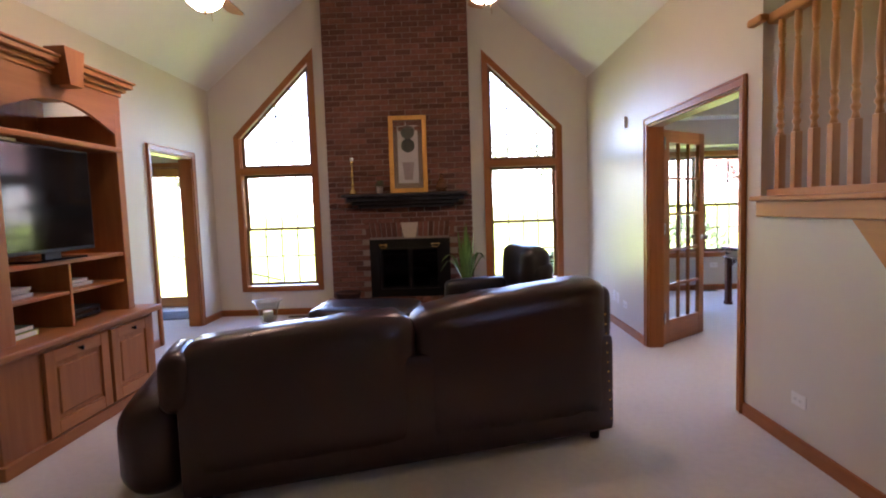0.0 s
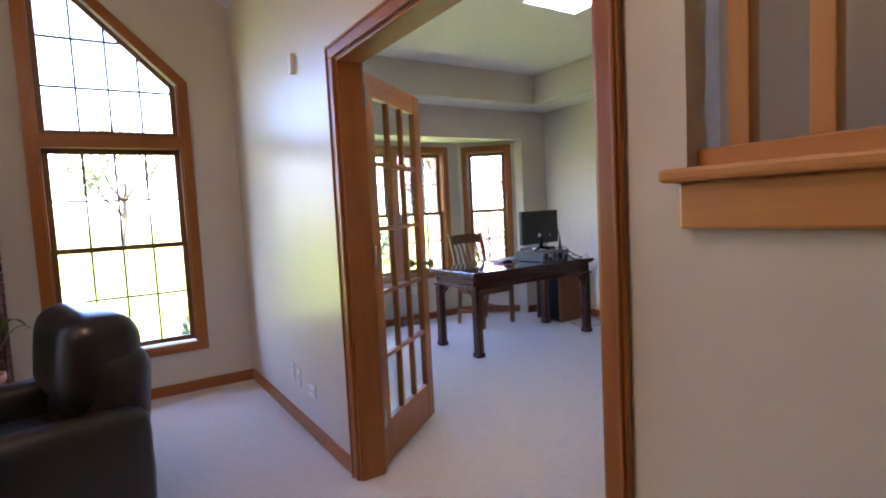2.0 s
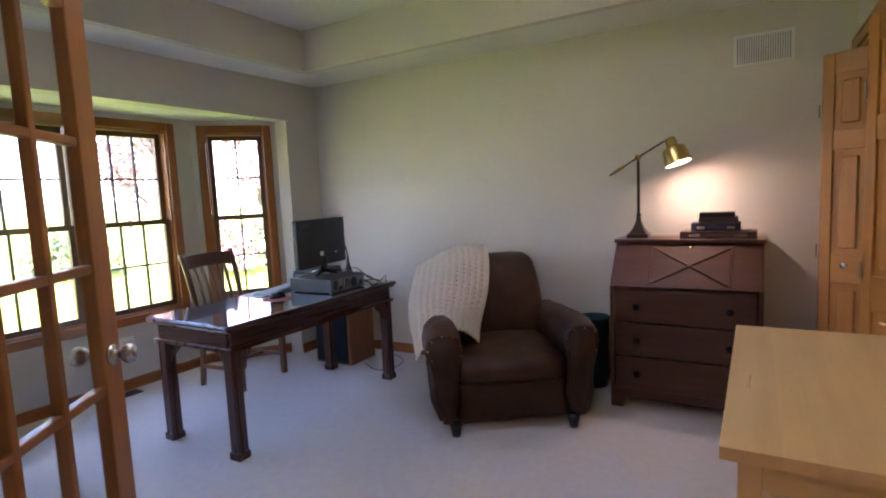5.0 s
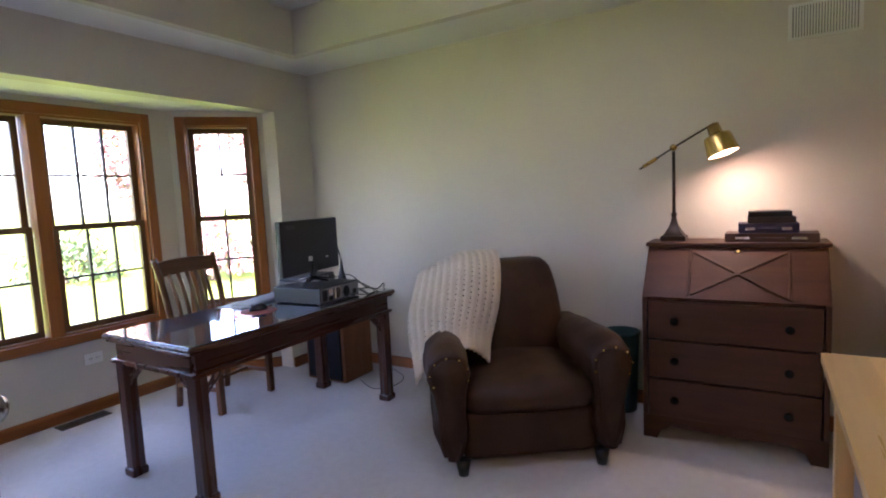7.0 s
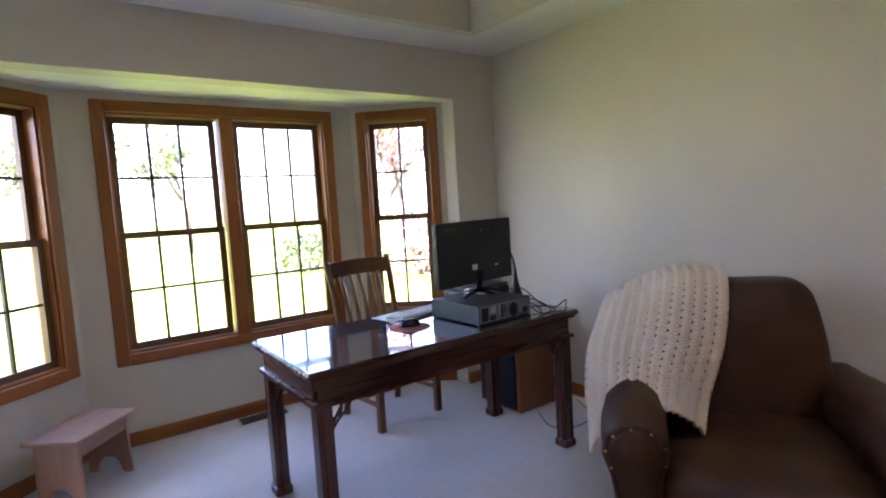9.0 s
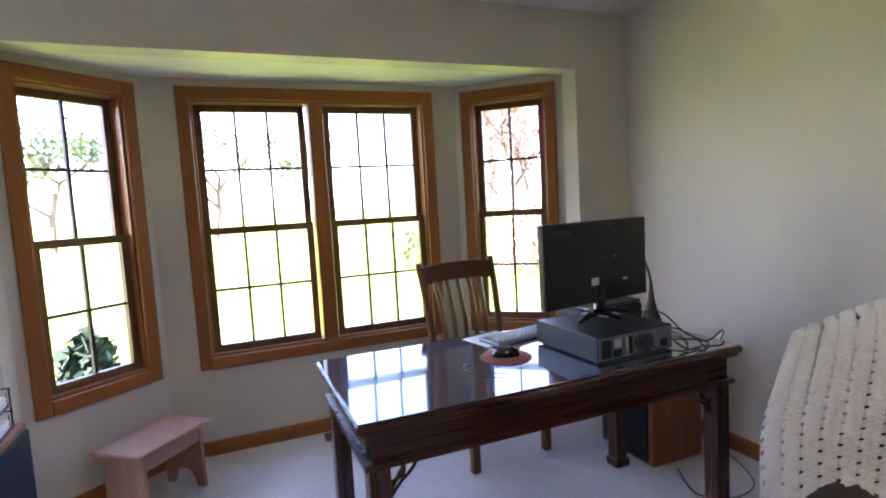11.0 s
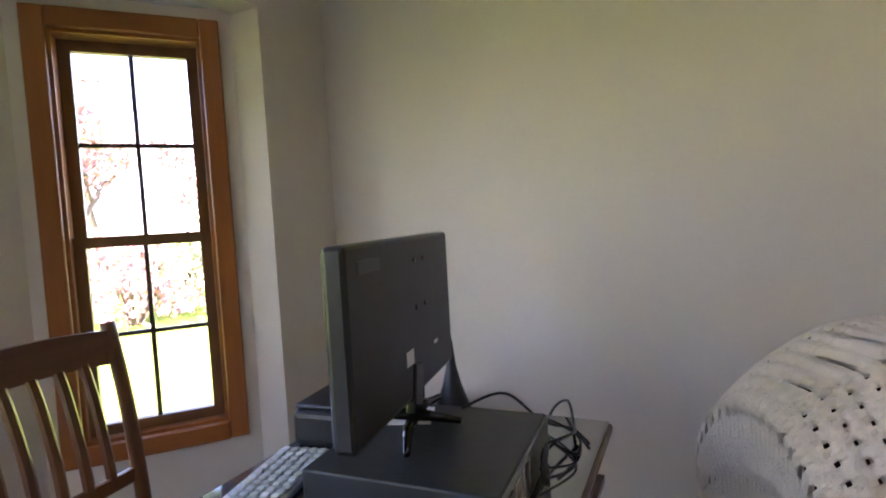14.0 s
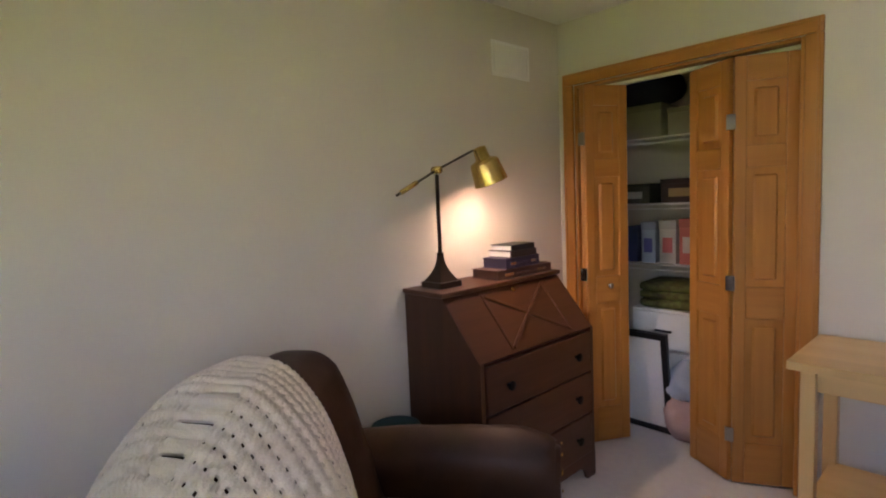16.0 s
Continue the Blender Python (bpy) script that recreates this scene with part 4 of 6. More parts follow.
box("stand", (-0.12, -0.2, 0), (0.06, 0.25, 0.014), GLOSSBLACK, tv, 0.005)
box("neck", (-0.035, -0.04, 0.012), (-0.008, 0.1, 0.07), BLACK, tv)


def stack(prefix, m, sizes, label, category="book"):
    """Books or cases lying on one another, each a thing of its own."""
    z = 0
    rnd2 = random.Random(len(label))
    for k, (w, d, h, colour, words) in enumerate(sizes):
        solid = "case with" in words or "writing case" in words
        b = thing(prefix, m @ pose(rnd2.uniform(-0.008, 0.008), rnd2.uniform(-0.008, 0.008), z, 0, 0, rnd2.uniform(-3, 3)), words, category, label)
        cm = material("cover", colour, 0.5, bump=0.05)
        box("cover", (-w / 2, -d / 2, 0), (w / 2, d / 2, 0.003), cm, b, 0.001)
        box("cover", (-w / 2, -d / 2, h - 0.0035), (w / 2, d / 2, h - 0.0005), cm, b, 0.001)
        box("spine", (-w / 2, d / 2 - 0.004, 0.003), (w / 2, d / 2, h - 0.0035), cm, b, 0)
        box("page_block", (-w / 2 + 0.004, -d / 2 + 0.004, 0.003), (w / 2 - 0.004, d / 2 - 0.004, h - 0.0035), PAPER if not solid else cm, b, 0)
        if solid:
            box("clasp", (-w * 0.38, d / 2, h * 0.3), (-w * 0.22, d / 2 + 0.004, h * 0.6), CHROME, b, 0.001)
            box("clasp", (w * 0.22, d / 2, h * 0.3), (w * 0.38, d / 2 + 0.004, h * 0.6), CHROME, b, 0.001)
            box("handle", (-w * 0.16, d / 2, h * 0.35), (w * 0.16, d / 2 + 0.010, h * 0.55), cm, b, 0.003)
        z += h + 0.0005


stack("book", pose(LW + UP - 0.22, -0.285, 0.899), [(0.3, 0.24, 0.022, (0.7, 0.7, 0.68), "white magazine lying on a pine shelf"), (0.28, 0.22, 0.02, (0.6, 0.58, 0.55), "pale magazine lying on a pine shelf"), (0.3, 0.2, 0.02, (0.75, 0.75, 0.74), "white magazine on top of others")], "shelf magazines")
stack("book", pose(LW + UP - 0.22, 0.255, 0.899), [(0.3, 0.26, 0.026, (0.62, 0.6, 0.56), "grey book lying on a pine shelf"), (0.27, 0.2, 0.024, (0.5, 0.5, 0.5), "pale book on top of another")], "shelf books")
stack("book", pose(LW + UP - 0.2, -0.315, 0.666), [(0.32, 0.25, 0.035, (0.35, 0.42, 0.06), "yellow-green book lying at the cabinet foot"), (0.3, 0.22, 0.03, (0.03, 0.06, 0.05), "dark green book on top of another")], "lower shelf books")
mb = thing("media_player", pose(LW + UP - 0.24, 0.285, 0.666), "black media player on a pine shelf", "electronics")
box("case", (-0.15, -0.2, 0.006), (0.14, 0.2, 0.075), BLACK, mb, 0.006)
box("front_strip", (0.14, -0.17, 0.03), (0.143, 0.17, 0.05), GLOSSBLACK, mb, 0)
mb2 = thing("paper_card", pose(LW + UP - 0.35, -0.315, 1.104 + 0.70), "white card leaning behind the television", "card")
mb2.matrix_world = pose(LW + UP - 0.03, -0.325, 1.104 + 0.735, 0, 0, 0)
box("card", (-0.02, -0.09, -0.11), (0.0, 0.09, 0.002), PAPER, mb2, 0.001)

# ---- entry beyond the doorway ----
ed = thing("entry_door", pose(-6.28, 4.44, 0.0), "oak exterior door with one large glass light", "door", kind="structure")
for a, b, c, d, ax in ((0, 0.01, 0.10, 2.06, "z"), (0.62, 0.01, 0.72, 2.06, "z"), (0.10, 1.93, 0.62, 2.06, "x"), (0.10, 0.01, 0.62, 0.16, "x")):
    box("door_rail", (a, 0, b), (c, 0.045, d), DOORWOOD[ax], ed)
pn = box("pane", (0.09, 0.02, 0.15), (0.63, 0.026, 1.94), GLASS, ed, 0)
pn.visible_shadow = False
for z in (0.95, 1.15):
    turned("door_knob", [(0.025, 0), (0.012, 0.01), (0.012, 0.03), (0.028, 0.045), (0.02, 0.06), (0.001, 0.062)], BRASS, ed, m=pose(0.06, 0, z, 90, 0, 0))
casing_pair("door_frame_4", "oak casing of the glazed entry door", pose(-6.28, 4.42, 0), 0.72, 2.07, 0.14)
mat_ = thing("door_mat", pose(-5.75, 3.75, 0.002, 0, 0, 8), "grey striped door mat inside the entry", "mat")
box("mat", (-0.45, -0.3, 0), (0.45, 0.3, 0.012), material("mat_grey", (0.10, 0.11, 0.13), 0.95, second=(0.05, 0.055, 0.07), scale=60, bump=0.6), mat_, 0.004)
for k in range(9):
    box("stripe", (-0.42, -0.27 + k * 0.064, 0.012), (0.42, -0.25 + k * 0.064, 0.0145), material("mat_stripe", (0.22, 0.23, 0.25), 0.95), mat_, 0)
rl = thing("porch_rail", pose(-6.6, 5.6, -0.45), "black iron porch railing outside the entry", "railing")
tube("handrail", [(0, 0, 1.15), (1.6, 0.9, 0.55)], 0.018, BLACKIRON, rl)
tube("bottom_rail", [(0, 0, 0.35), (1.6, 0.9, 0.05)], 0.012, BLACKIRON, rl)
for k in range(9):
    t = k / 8
    tube("baluster", [(1.6 * t, 0.9 * t, 0.35 - 0.35 * t + 0.05 * t - (0.35 if k in (0, 8) else 0) * (1 - t)), (1.6 * t, 0.9 * t, 1.15 - 0.6 * t)], 0.009, BLACKIRON, rl, 6)

# ---- balusters on the stair opening ----
st = thing("stair_balustrade", pose(0, 0, 0), "honey oak stair balustrade with turned balusters above a ledge", "balustrade")
box("ledge", (-0.055, -3.45, 1.335), (0.15, -0.195, 1.362), BALUSTER["y"], st, 0.008)
box("ledge_apron", (-0.03, -3.45, 1.245), (-0.001, -0.225, 1.335), BALUSTER["y"], st, 0.006)
box("shoe_rail", (0.03, -3.4, 1.362), (0.09, -0.227, 1.40), BALUSTER["y"], st, 0.004)
box("handrail", (0.02, -3.4, 2.33), (0.10, -0.14, 2.39), BALUSTER["y"], st, 0.018, seg=3)
slab("stair_skirt", [(-0.95, 1.243), (-3.45, 1.243), (-3.45, 0.0), (-2.15, 0.0)], [], on_x(-0.014), (0.012, 0, 0), BALUSTER["y"], st)
box("rail_end", (-0.04, -0.26, 2.34), (0.02, -0.12, 2.385), BALUSTER["y"], st, 0.015)


def baluster_mesh():
    bm = bmesh.new()
    add_box(bm, (-0.02, -0.02, 0), (0.02, 0.02, 0.30), 0.003)
    prof = [(0.02, 0.30), (0.014, 0.325), (0.012, 0.335), (0.021, 0.35), (0.021, 0.362), (0.013, 0.372), (0.016, 0.39), (0.021, 0.41), (0.016, 0.43), (0.012, 0.44), (0.021, 0.452), (0.012, 0.464), (0.015, 0.49), (0.021, 0.55), (0.022, 0.60), (0.018, 0.68), (0.012, 0.76), (0.011, 0.78), (0.019, 0.79), (0.012, 0.80), (0.014, 0.82), (0.019, 0.84), (0.019, 0.93)]
    lathe(bm, prof, steps=16)
    for f in bm.faces:
        f.smooth = len(f.verts) == 4 and f.calc_center_median().z > 0.301
    me = bpy.data.meshes.new("baluster")
    bm.to_mesh(me)
    bm.free()
    me.materials.append(BALUSTER["z"])
    return me


bal = baluster_mesh()
for k in range(23):
    ob = new("baluster", bal)
    ob.parent = st
    ob.location = (0.06, -0.305 - 0.138 * k, 1.40)

# ---- ceiling fans ----
BLADE = wood("fan_blade", (0.30, 0.15, 0.06), (0.2, 0.09, 0.035), 0.4)


def fan(x, y, z):
    f = thing("ceiling_fan", pose(x, y, z), "brass ceiling fan with wooden blades and a lit glass bowl", "ceiling fan", "ceiling fans")
    top = EAVE + (RIDGE - EAVE) * (1 - abs(x - MID) / 2.45) - z
    tube("downrod", [(0, 0, 0.32), (0, 0, top + 0.02)], 0.012, BRASS, f)
    turned("canopy", [(0.02, top - 0.12), (0.065, top - 0.06), (0.07, top + 0.02)], BRASS, f)
    turned("motor", [(0.03, 0.13), (0.10, 0.16), (0.115, 0.2), (0.115, 0.27), (0.08, 0.31), (0.02, 0.33)], BRASS, f)
    bowl = turned("bowl", [(0.02, 0.0), (0.07, 0.012), (0.115, 0.05), (0.135, 0.10), (0.14, 0.115), (0.05, 0.13)], LITBOWL, f, label="glowing frosted glass bowl")
    turned("finial", [(0.001, -0.03), (0.01, -0.02), (0.008, -0.005), (0.018, 0.002)], BRASS, f)
    tube("pull_chain", [(0.04, 0, 0.03), (0.05, 0, -0.08)], 0.002, BRASS, f, 6)
    for k in range(5):
        a = radians(72 * k + 20)
        bm = bmesh.new()
        add_slab(bm, [(0.2, -0.045), (0.62, -0.07), (0.66, -0.04), (0.66, 0.04), (0.62, 0.07), (0.2, 0.045)], [], lambda u, v: (u, v, 0.2 + v * 0.18), (0, 0, 0.006))
        bm.transform(Matrix.Rotation(a, 4, "Z"))
        bl = part("blade", bm, BLADE["x"], f)
        bm = bmesh.new()
        add_box(bm, (0.1, -0.02, 0.19), (0.27, 0.02, 0.196), 0.002)
        bm.transform(Matrix.Rotation(a, 4, "Z"))
        part("blade_iron", bm, BRASS, f)
    return f


LITBOWL = material("lit_bowl", (1.0, 0.70, 0.42), 0.4, second=(1.0, 0.70, 0.42), emit=2.8)
fan(-3.49, 0.5, 2.80)
fan(-1.52, 0.5, 2.78)

# ---- small wall things ----


def wall_plate(m, label, sockets=True, w=0.07, h=0.115):
    p = thing("outlet" if sockets else "switch_plate", m, label, "outlet" if sockets else "switch", "wall plates")
    box("plate", (-w / 2, 0, -h / 2), (w / 2, 0.006, h / 2), WHITE, p, 0.003)
    if sockets:
        for o in (-0.022, 0.022):
            cx, cz = (o, 0) if w > h else (0, o)
            s = box("socket", (cx - 0.016, 0.006, cz - 0.016), (cx + 0.016, 0.009, cz + 0.016), WHITE, p, 0.003)
            for x in (-0.007, 0.007):
                box("slot", (cx + x - 0.0015, 0.0085, cz - 0.006), (cx + x + 0.0015, 0.0095, cz + 0.006), BLACK, s, 0)
    else:
        box("toggle", (-0.006, 0.006, -0.012), (0.006, 0.014, 0.012), WHITE, p, 0.002)
    return p


wall_plate(pose(0, -0.597, 0.283, 0, 0, 90), "white duplex outlet set sideways on the beige wall", True, 0.115, 0.07)
wall_plate(pose(0, 2.53, 0.32, 0, 0, 90), "white outlet low on the satin wall")
wall_plate(pose(0, 2.41, 0.31, 0, 0, 90), "white cable plate low on the satin wall", False)
wall_plate(pose(0, 2.172, 0.28, 0, 0, 90), "white double outlet low on the satin wall", True, 0.115, 0.075)
wall_plate(pose(2.10, BAY, 0.37, 0, 0, 180), "white outlet under the bay window", True, 0.115, 0.075)
wall_plate(pose(2.10, OS, 0.36), "white outlet behind the maple table")
chm = thing("door_chime", pose(0, 2.11, 2.15, 0, 0, 90), "small white sensor box high on the wall", "sensor")
box("case", (-0.022, 0, -0.055), (0.022, 0.025, 0.055), WHITE, chm, 0.005)


def grille(name, m, w, d, slats, label, category, mat_, back, half):
    """A slotted plate: local x across, y along, z outwards."""
    g = thing(name, m, label, category)
    slab("frame", rect(-w / 2, -d / 2, w / 2, d / 2), [rect(-w / 2 + 0.018, -d / 2 + 0.014, w / 2 - 0.018, d / 2 - 0.014)], on_z(0.0), (0, 0, 0.006), mat_, g)
    box("backing", (-w / 2 + 0.012, -d / 2 + 0.01, 0.0), (w / 2 - 0.012, d / 2 - 0.01, 0.001), back, g, 0)
    for k in range(slats):
        x = -w / 2 + 0.022 + (w - 0.044) * (k + 0.5) / slats
        box("slat", (x - half, -d / 2 + 0.014, 0.001), (x + half, d / 2 - 0.014, 0.0052), mat_, g, 0)
    return g


GR_BROWN = material("register_brown", (0.10, 0.075, 0.055), 0.5, 0.4)
grille("floor_register", pose(1.955, 4.475, 0.0), 0.30, 0.11, 16, "brown metal floor register in the bay carpet", "floor vent", GR_BROWN, BLACK, 0.0024)
grille("floor_register", pose(-3.76, 3.46, 0.0), 0.36, 0.11, 18, "brown metal floor register below the window", "floor vent", GR_BROWN, BLACK, 0.0024)
gm = Matrix(((0, 0, -1, OE), (1, 0, 0, 0.41), (0, 1, 0, 2.15), (0, 0, 0, 1)))
grille("wall_vent", gm, 0.31, 0.18, 22, "white return air grille high on the wall", "wall vent", WHITE, material("vent_grey", (0.30, 0.29, 0.27), 0.7), 0.0036)

# ---- writing desk ----
desk = thing("writing_desk", pose(1.652, 2.772, 0), "dark mahogany writing desk with a glass top", "desk")
DW, DD, DH = 1.50, 0.72, 0.752
box("desktop", (0, 0, DH - 0.03), (DW, DD, DH - 0.006), MAHOG["x"], desk, 0.008)
# base colour carries the bluish haze of the sky's reflection
tb = box("glass_top", (0.008, 0.008, DH - 0.0055), (DW - 0.008, DD - 0.008, DH), material("desk_glass", (0.060, 0.072, 0.098), 0.09, second=(0.05, 0.06, 0.085), scale=5, spec=1.0, coat=1.0, ior=1.8), desk, 0.002, "glossy glass sheet with reflected sky blue in its colour")
box("edge_moulding", (0.012, 0.012, DH - 0.045), (DW - 0.012, DD - 0.012, DH - 0.03), MAHOG["x"], desk, 0.006)
for a, b, ax in (((0.045, 0.035, 0.615), (DW - 0.045, 0.06, DH - 0.045), "x"), ((0.045, DD - 0.06, 0.615), (DW - 0.045, DD - 0.035, DH - 0.045), "x"), ((0.035, 0.06, 0.615), (0.06, DD - 0.06, DH - 0.045), "y"), ((DW - 0.06, 0.06, 0.615), (DW - 0.035, DD - 0.06, DH - 0.045), "y")):
    box("apron", a, b, MAHOG[ax], desk)
bm = bmesh.new()
add_slab(bm, rect(0.022, 0.022, DW - 0.022, DD - 0.022), [rect(0.04, 0.04, DW - 0.04, DD - 0.04)], on_z(0.60), (0, 0, 0.018))
part("lower_moulding", bm, MAHOG["x"], desk)
for sx in (0, 1):
    for sy in (0, 1):
        cx, cy = (0.068 if not sx else DW - 0.068), (0.068 if not sy else DD - 0.068)
        lg = box("leg", (cx - 0.033, cy - 0.033, 0.045), (cx + 0.033, cy + 0.033, 0.62), MAHOG["z"], desk, 0.005)
        box("foot", (cx - 0.042, cy - 0.042, 0), (cx + 0.042, cy + 0.042, 0.045), MAHOG["z"], lg, 0.01)
        dx, dy = (1 if not sx else -1), (1 if not sy else -1)
        bm = bmesh.new()
        for way in ((dx, 0), (0, dy)):
            p0 = Vector((cx + way[0] * 0.033, cy + way[1] * 0.033, 0.0))
            w = Vector((way[0], way[1], 0))
            for pts in (((0, 0.48), (0.03, 0.52), (0.075, 0.56), (0.10, 0.60)), ((0, 0.53), (0.045, 0.55), (0.05, 0.60)), ((0.0, 0.50), (0.055, 0.585), (0.09, 0.60))):
                add_tube(bm, curve_points([p0 + w * u + Vector((0, 0, v)) for u, v in pts], 9), 0.0055, 6)
        part("fretwork_bracket", bm, MAHOG["z"], lg)

# ---- chair at the desk ----
ch = thing("desk_chair", pose(2.622, 3.905, 0, 0, 0, 6) @ Matrix.Diagonal((1.12, 1.0, 0.965, 1)), "dark-stained slat-back wooden dining chair behind the desk", "chair")
bm = add_box(bmesh.new(), (-0.215, -0.22, 0.43), (0.215, 0.2, 0.465), 0.012)
part("seat", bm, CHAIRWOOD["x"], ch)
for s in (-1, 1):
    box("front_leg", (s * 0.2 - 0.019, -0.215, 0), (s * 0.2 + 0.019, -0.177, 0.43), CHAIRWOOD["z"], ch)
    tube("back_post", curve_points([(s * 0.185, 0.225, 0), (s * 0.19, 0.19, 0.3), (s * 0.195, 0.185, 0.46), (s * 0.205, 0.235, 0.8), (s * 0.215, 0.30, 1.055)], 16), 0.020, CHAIRWOOD["z"], ch, 8)
    box("side_stretcher", (s * 0.195 - 0.009, -0.18, 0.15), (s * 0.195 + 0.009, 0.2, 0.178), CHAIRWOOD["y"], ch)
    box("side_rail", (s * 0.195 - 0.011, -0.18, 0.375), (s * 0.195 + 0.011, 0.18, 0.43), CHAIRWOOD["y"], ch)
box("cross_stretcher", (-0.19, 0.0, 0.155), (0.19, 0.02, 0.178), CHAIRWOOD["x"], ch)
box("front_rail", (-0.185, -0.21, 0.375), (0.185, -0.188, 0.43), CHAIRWOOD["x"], ch)
bm = bmesh.new()
rows = []
for k in range(13):
    x = -0.205 + 0.41 * k / 12
    sag = 0.02 * (1 - (x / 0.205) ** 2)
    rows.append([bm.verts.new((x, 0.272 + sag + dy, z + sag * 0.6)) for dy, z in ((0, 0.925), (0.022, 0.925), (0.03, 1.032), (0.008, 1.032))])
for a, b in zip(rows, rows[1:]):
    for q in range(4):
        bm.faces.new((a[q], a[(q + 1) % 4], b[(q + 1) % 4], b[q]))
bm.faces.new(rows[0][::-1])
bm.faces.new(rows[-1])
part("crest_rail", bm, CHAIRWOOD["x"], ch)
box("lower_back_rail", (-0.195, 0.195, 0.56), (0.195, 0.215, 0.605), CHAIRWOOD["x"], ch)
for k in range(5):
    x = -0.124 + 0.062 * k
    bm = bmesh.new()
    add_tube(bm, curve_points([(x, 0.205, 0.59), (x, 0.225, 0.72), (x * 1.04, 0.262, 0.86), (x * 1.06, 0.292, 0.94)], 9), 0.014, 6)
    bm.transform(Matrix.Identity(4))
    part("back_slat", bm, CHAIRWOOD["z"], ch)

# ---- computer ----
pc = thing("desktop_computer", pose(2.536, 2.852, 0.752, 0, 0, 3) @ Matrix.Diagonal((0.83, 1, 1, 1)), "grey horizontal desktop computer on the desk", "computer")
box("case", (0.002, 0.004, 0.006), (0.44, 0.37, 0.098), GREYMETAL, pc, 0.004)
box("rear_plate", (0.008, 0.0, 0.012), (0.434, 0.0045, 0.093), material("zinc_plate", (0.30, 0.31, 0.31), 0.4, 0.8), pc, 0.001, "perforated metal rear plate")
for k, (x0, x1, z0, z1, mt) in enumerate(((0.02, 0.07, 0.02, 0.085, BLACK), (0.085, 0.13, 0.05, 0.085, CHROME), (0.085, 0.13, 0.018, 0.042, BLACK), (0.15, 0.165, 0.02, 0.085, CHROME), (0.175, 0.19, 0.02, 0.085, BLACK), (0.20, 0.215, 0.02, 0.085, CHROME), (0.36, 0.40, 0.02, 0.05, BLACK))):
    box("port", (x0, -0.004, z0), (x1, 0.0, z1), mt, pc, 0.001)
turned("psu_fan", [(0.036, 0), (0.036, 0.003), (0.03, 0.004), (0.001, 0.004)], BLACK, pc, m=pose(0.259, -0.018, 0.052, 90, 0, 0))
for x in (0.03, 0.41):
    for y in (0.03, 0.34):
        box("foot", (x - 0.012, y - 0.012, 0), (x + 0.012, y + 0.012, 0.007), BLACK, pc, 0.002)

mo = thing("monitor", pose(2.754, 3.132, 0.851, 0, 0, 9), "black computer monitor seen from its back", "monitor")
mo_back = box("shell", (-0.292, -0.022, 0.062), (0.292, 0.018, 0.396), BLACK, mo, 0.008)
box("screen", (-0.286, 0.018, 0.07), (0.286, 0.020, 0.389), GLOSSBLACK, mo, 0)
box("badge", (-0.245, -0.0235, 0.345), (-0.155, -0.022, 0.368), material("badge_grey", (0.06, 0.06, 0.062), 0.3, 0.5), mo, 0, "faint grey maker's plate")
box("sticker", (-0.045, -0.0235, 0.135), (-0.005, -0.022, 0.165), PAPER, mo, 0, "small white sticker")
box("sticker", (0.14, -0.0235, 0.14), (0.165, -0.022, 0.148), PAPER, mo, 0)
for x, z in ((0.03, 0.345), (0.09, 0.345), (0.03, 0.245), (0.09, 0.245)):
    turned("screw_hole", [(0.006, 0), (0.006, 0.002), (0.001, 0.002)], GLOSSBLACK, mo, steps=10, m=pose(x, -0.022, z, 90, 0, 0))
bm = bmesh.new()
add_box(bm, (-0.02, -0.028, 0.025), (0.03, -0.005, 0.13), 0.005, 2, Matrix.Rotation(radians(12), 4, "Y"))
part("neck", bm, GLOSSBLACK, mo)
for tip in ((-0.15, -0.05), (0.16, -0.02), (0.02, 0.10), (0.02, -0.11)):
    tube("stand_leg", [(0.005, -0.015, 0.022), (tip[0] * 0.5, tip[1] * 0.5, 0.017), (tip[0], tip[1], 0.007)], [0.015, 0.011, 0.007], GLOSSBLACK, mo, 8)

kb = thing("keyboard", pose(2.544, 3.357, 0.752, 0, 0, 12), "silver and white computer keyboard on the desk", "keyboard")
bm = add_box(bmesh.new(), (-0.21, -0.065, 0.002), (0.21, 0.065, 0.016), 0.005)
part("body", bm, material("silver_plastic", (0.45, 0.46, 0.46), 0.4), kb)
KEYM = material("key_white", (0.62, 0.62, 0.60), 0.5)
key = bpy.data.meshes.new("key")
bm = add_box(bmesh.new(), (-0.008, -0.008, 0), (0.008, 0.008, 0.008), 0.002, 1)
bm.to_mesh(key)
bm.free()
key.materials.append(KEYM)
for i in range(18):
    for j in range(5):
        ob = new("key", key)
        ob.parent = kb
        ob.location = (-0.19 + i * 0.0222, -0.047 + j * 0.0225, 0.0155)
pad = thing("mouse_pad", pose(2.314, 3.117, 0.752), "round red mouse pad on the desk", "mouse pad")
turned("pad", [(0.098, 0), (0.10, 0.002), (0.098, 0.004), (0.001, 0.004)], material("pad_red", (0.50, 0.10, 0.06), 0.7, second=(0.40, 0.16, 0.12), scale=25), pad, steps=40)
ms = thing("computer_mouse", pose(2.319, 3.127, 0.756, 0, 0, 70), "black computer mouse on a red pad", "mouse")
bm = bmesh.new()
bmesh.ops.create_uvsphere(bm, u_segments=20, v_segments=12, radius=1)
for v in bm.verts:
    v.co = Vector((v.co.x * 0.032, v.co.y * 0.055, max(0.0, v.co.z) * 0.036 * (1 - 0.2 * v.co.y)))
part("shell", bm, GLOSSBLACK, ms, smooth=True)
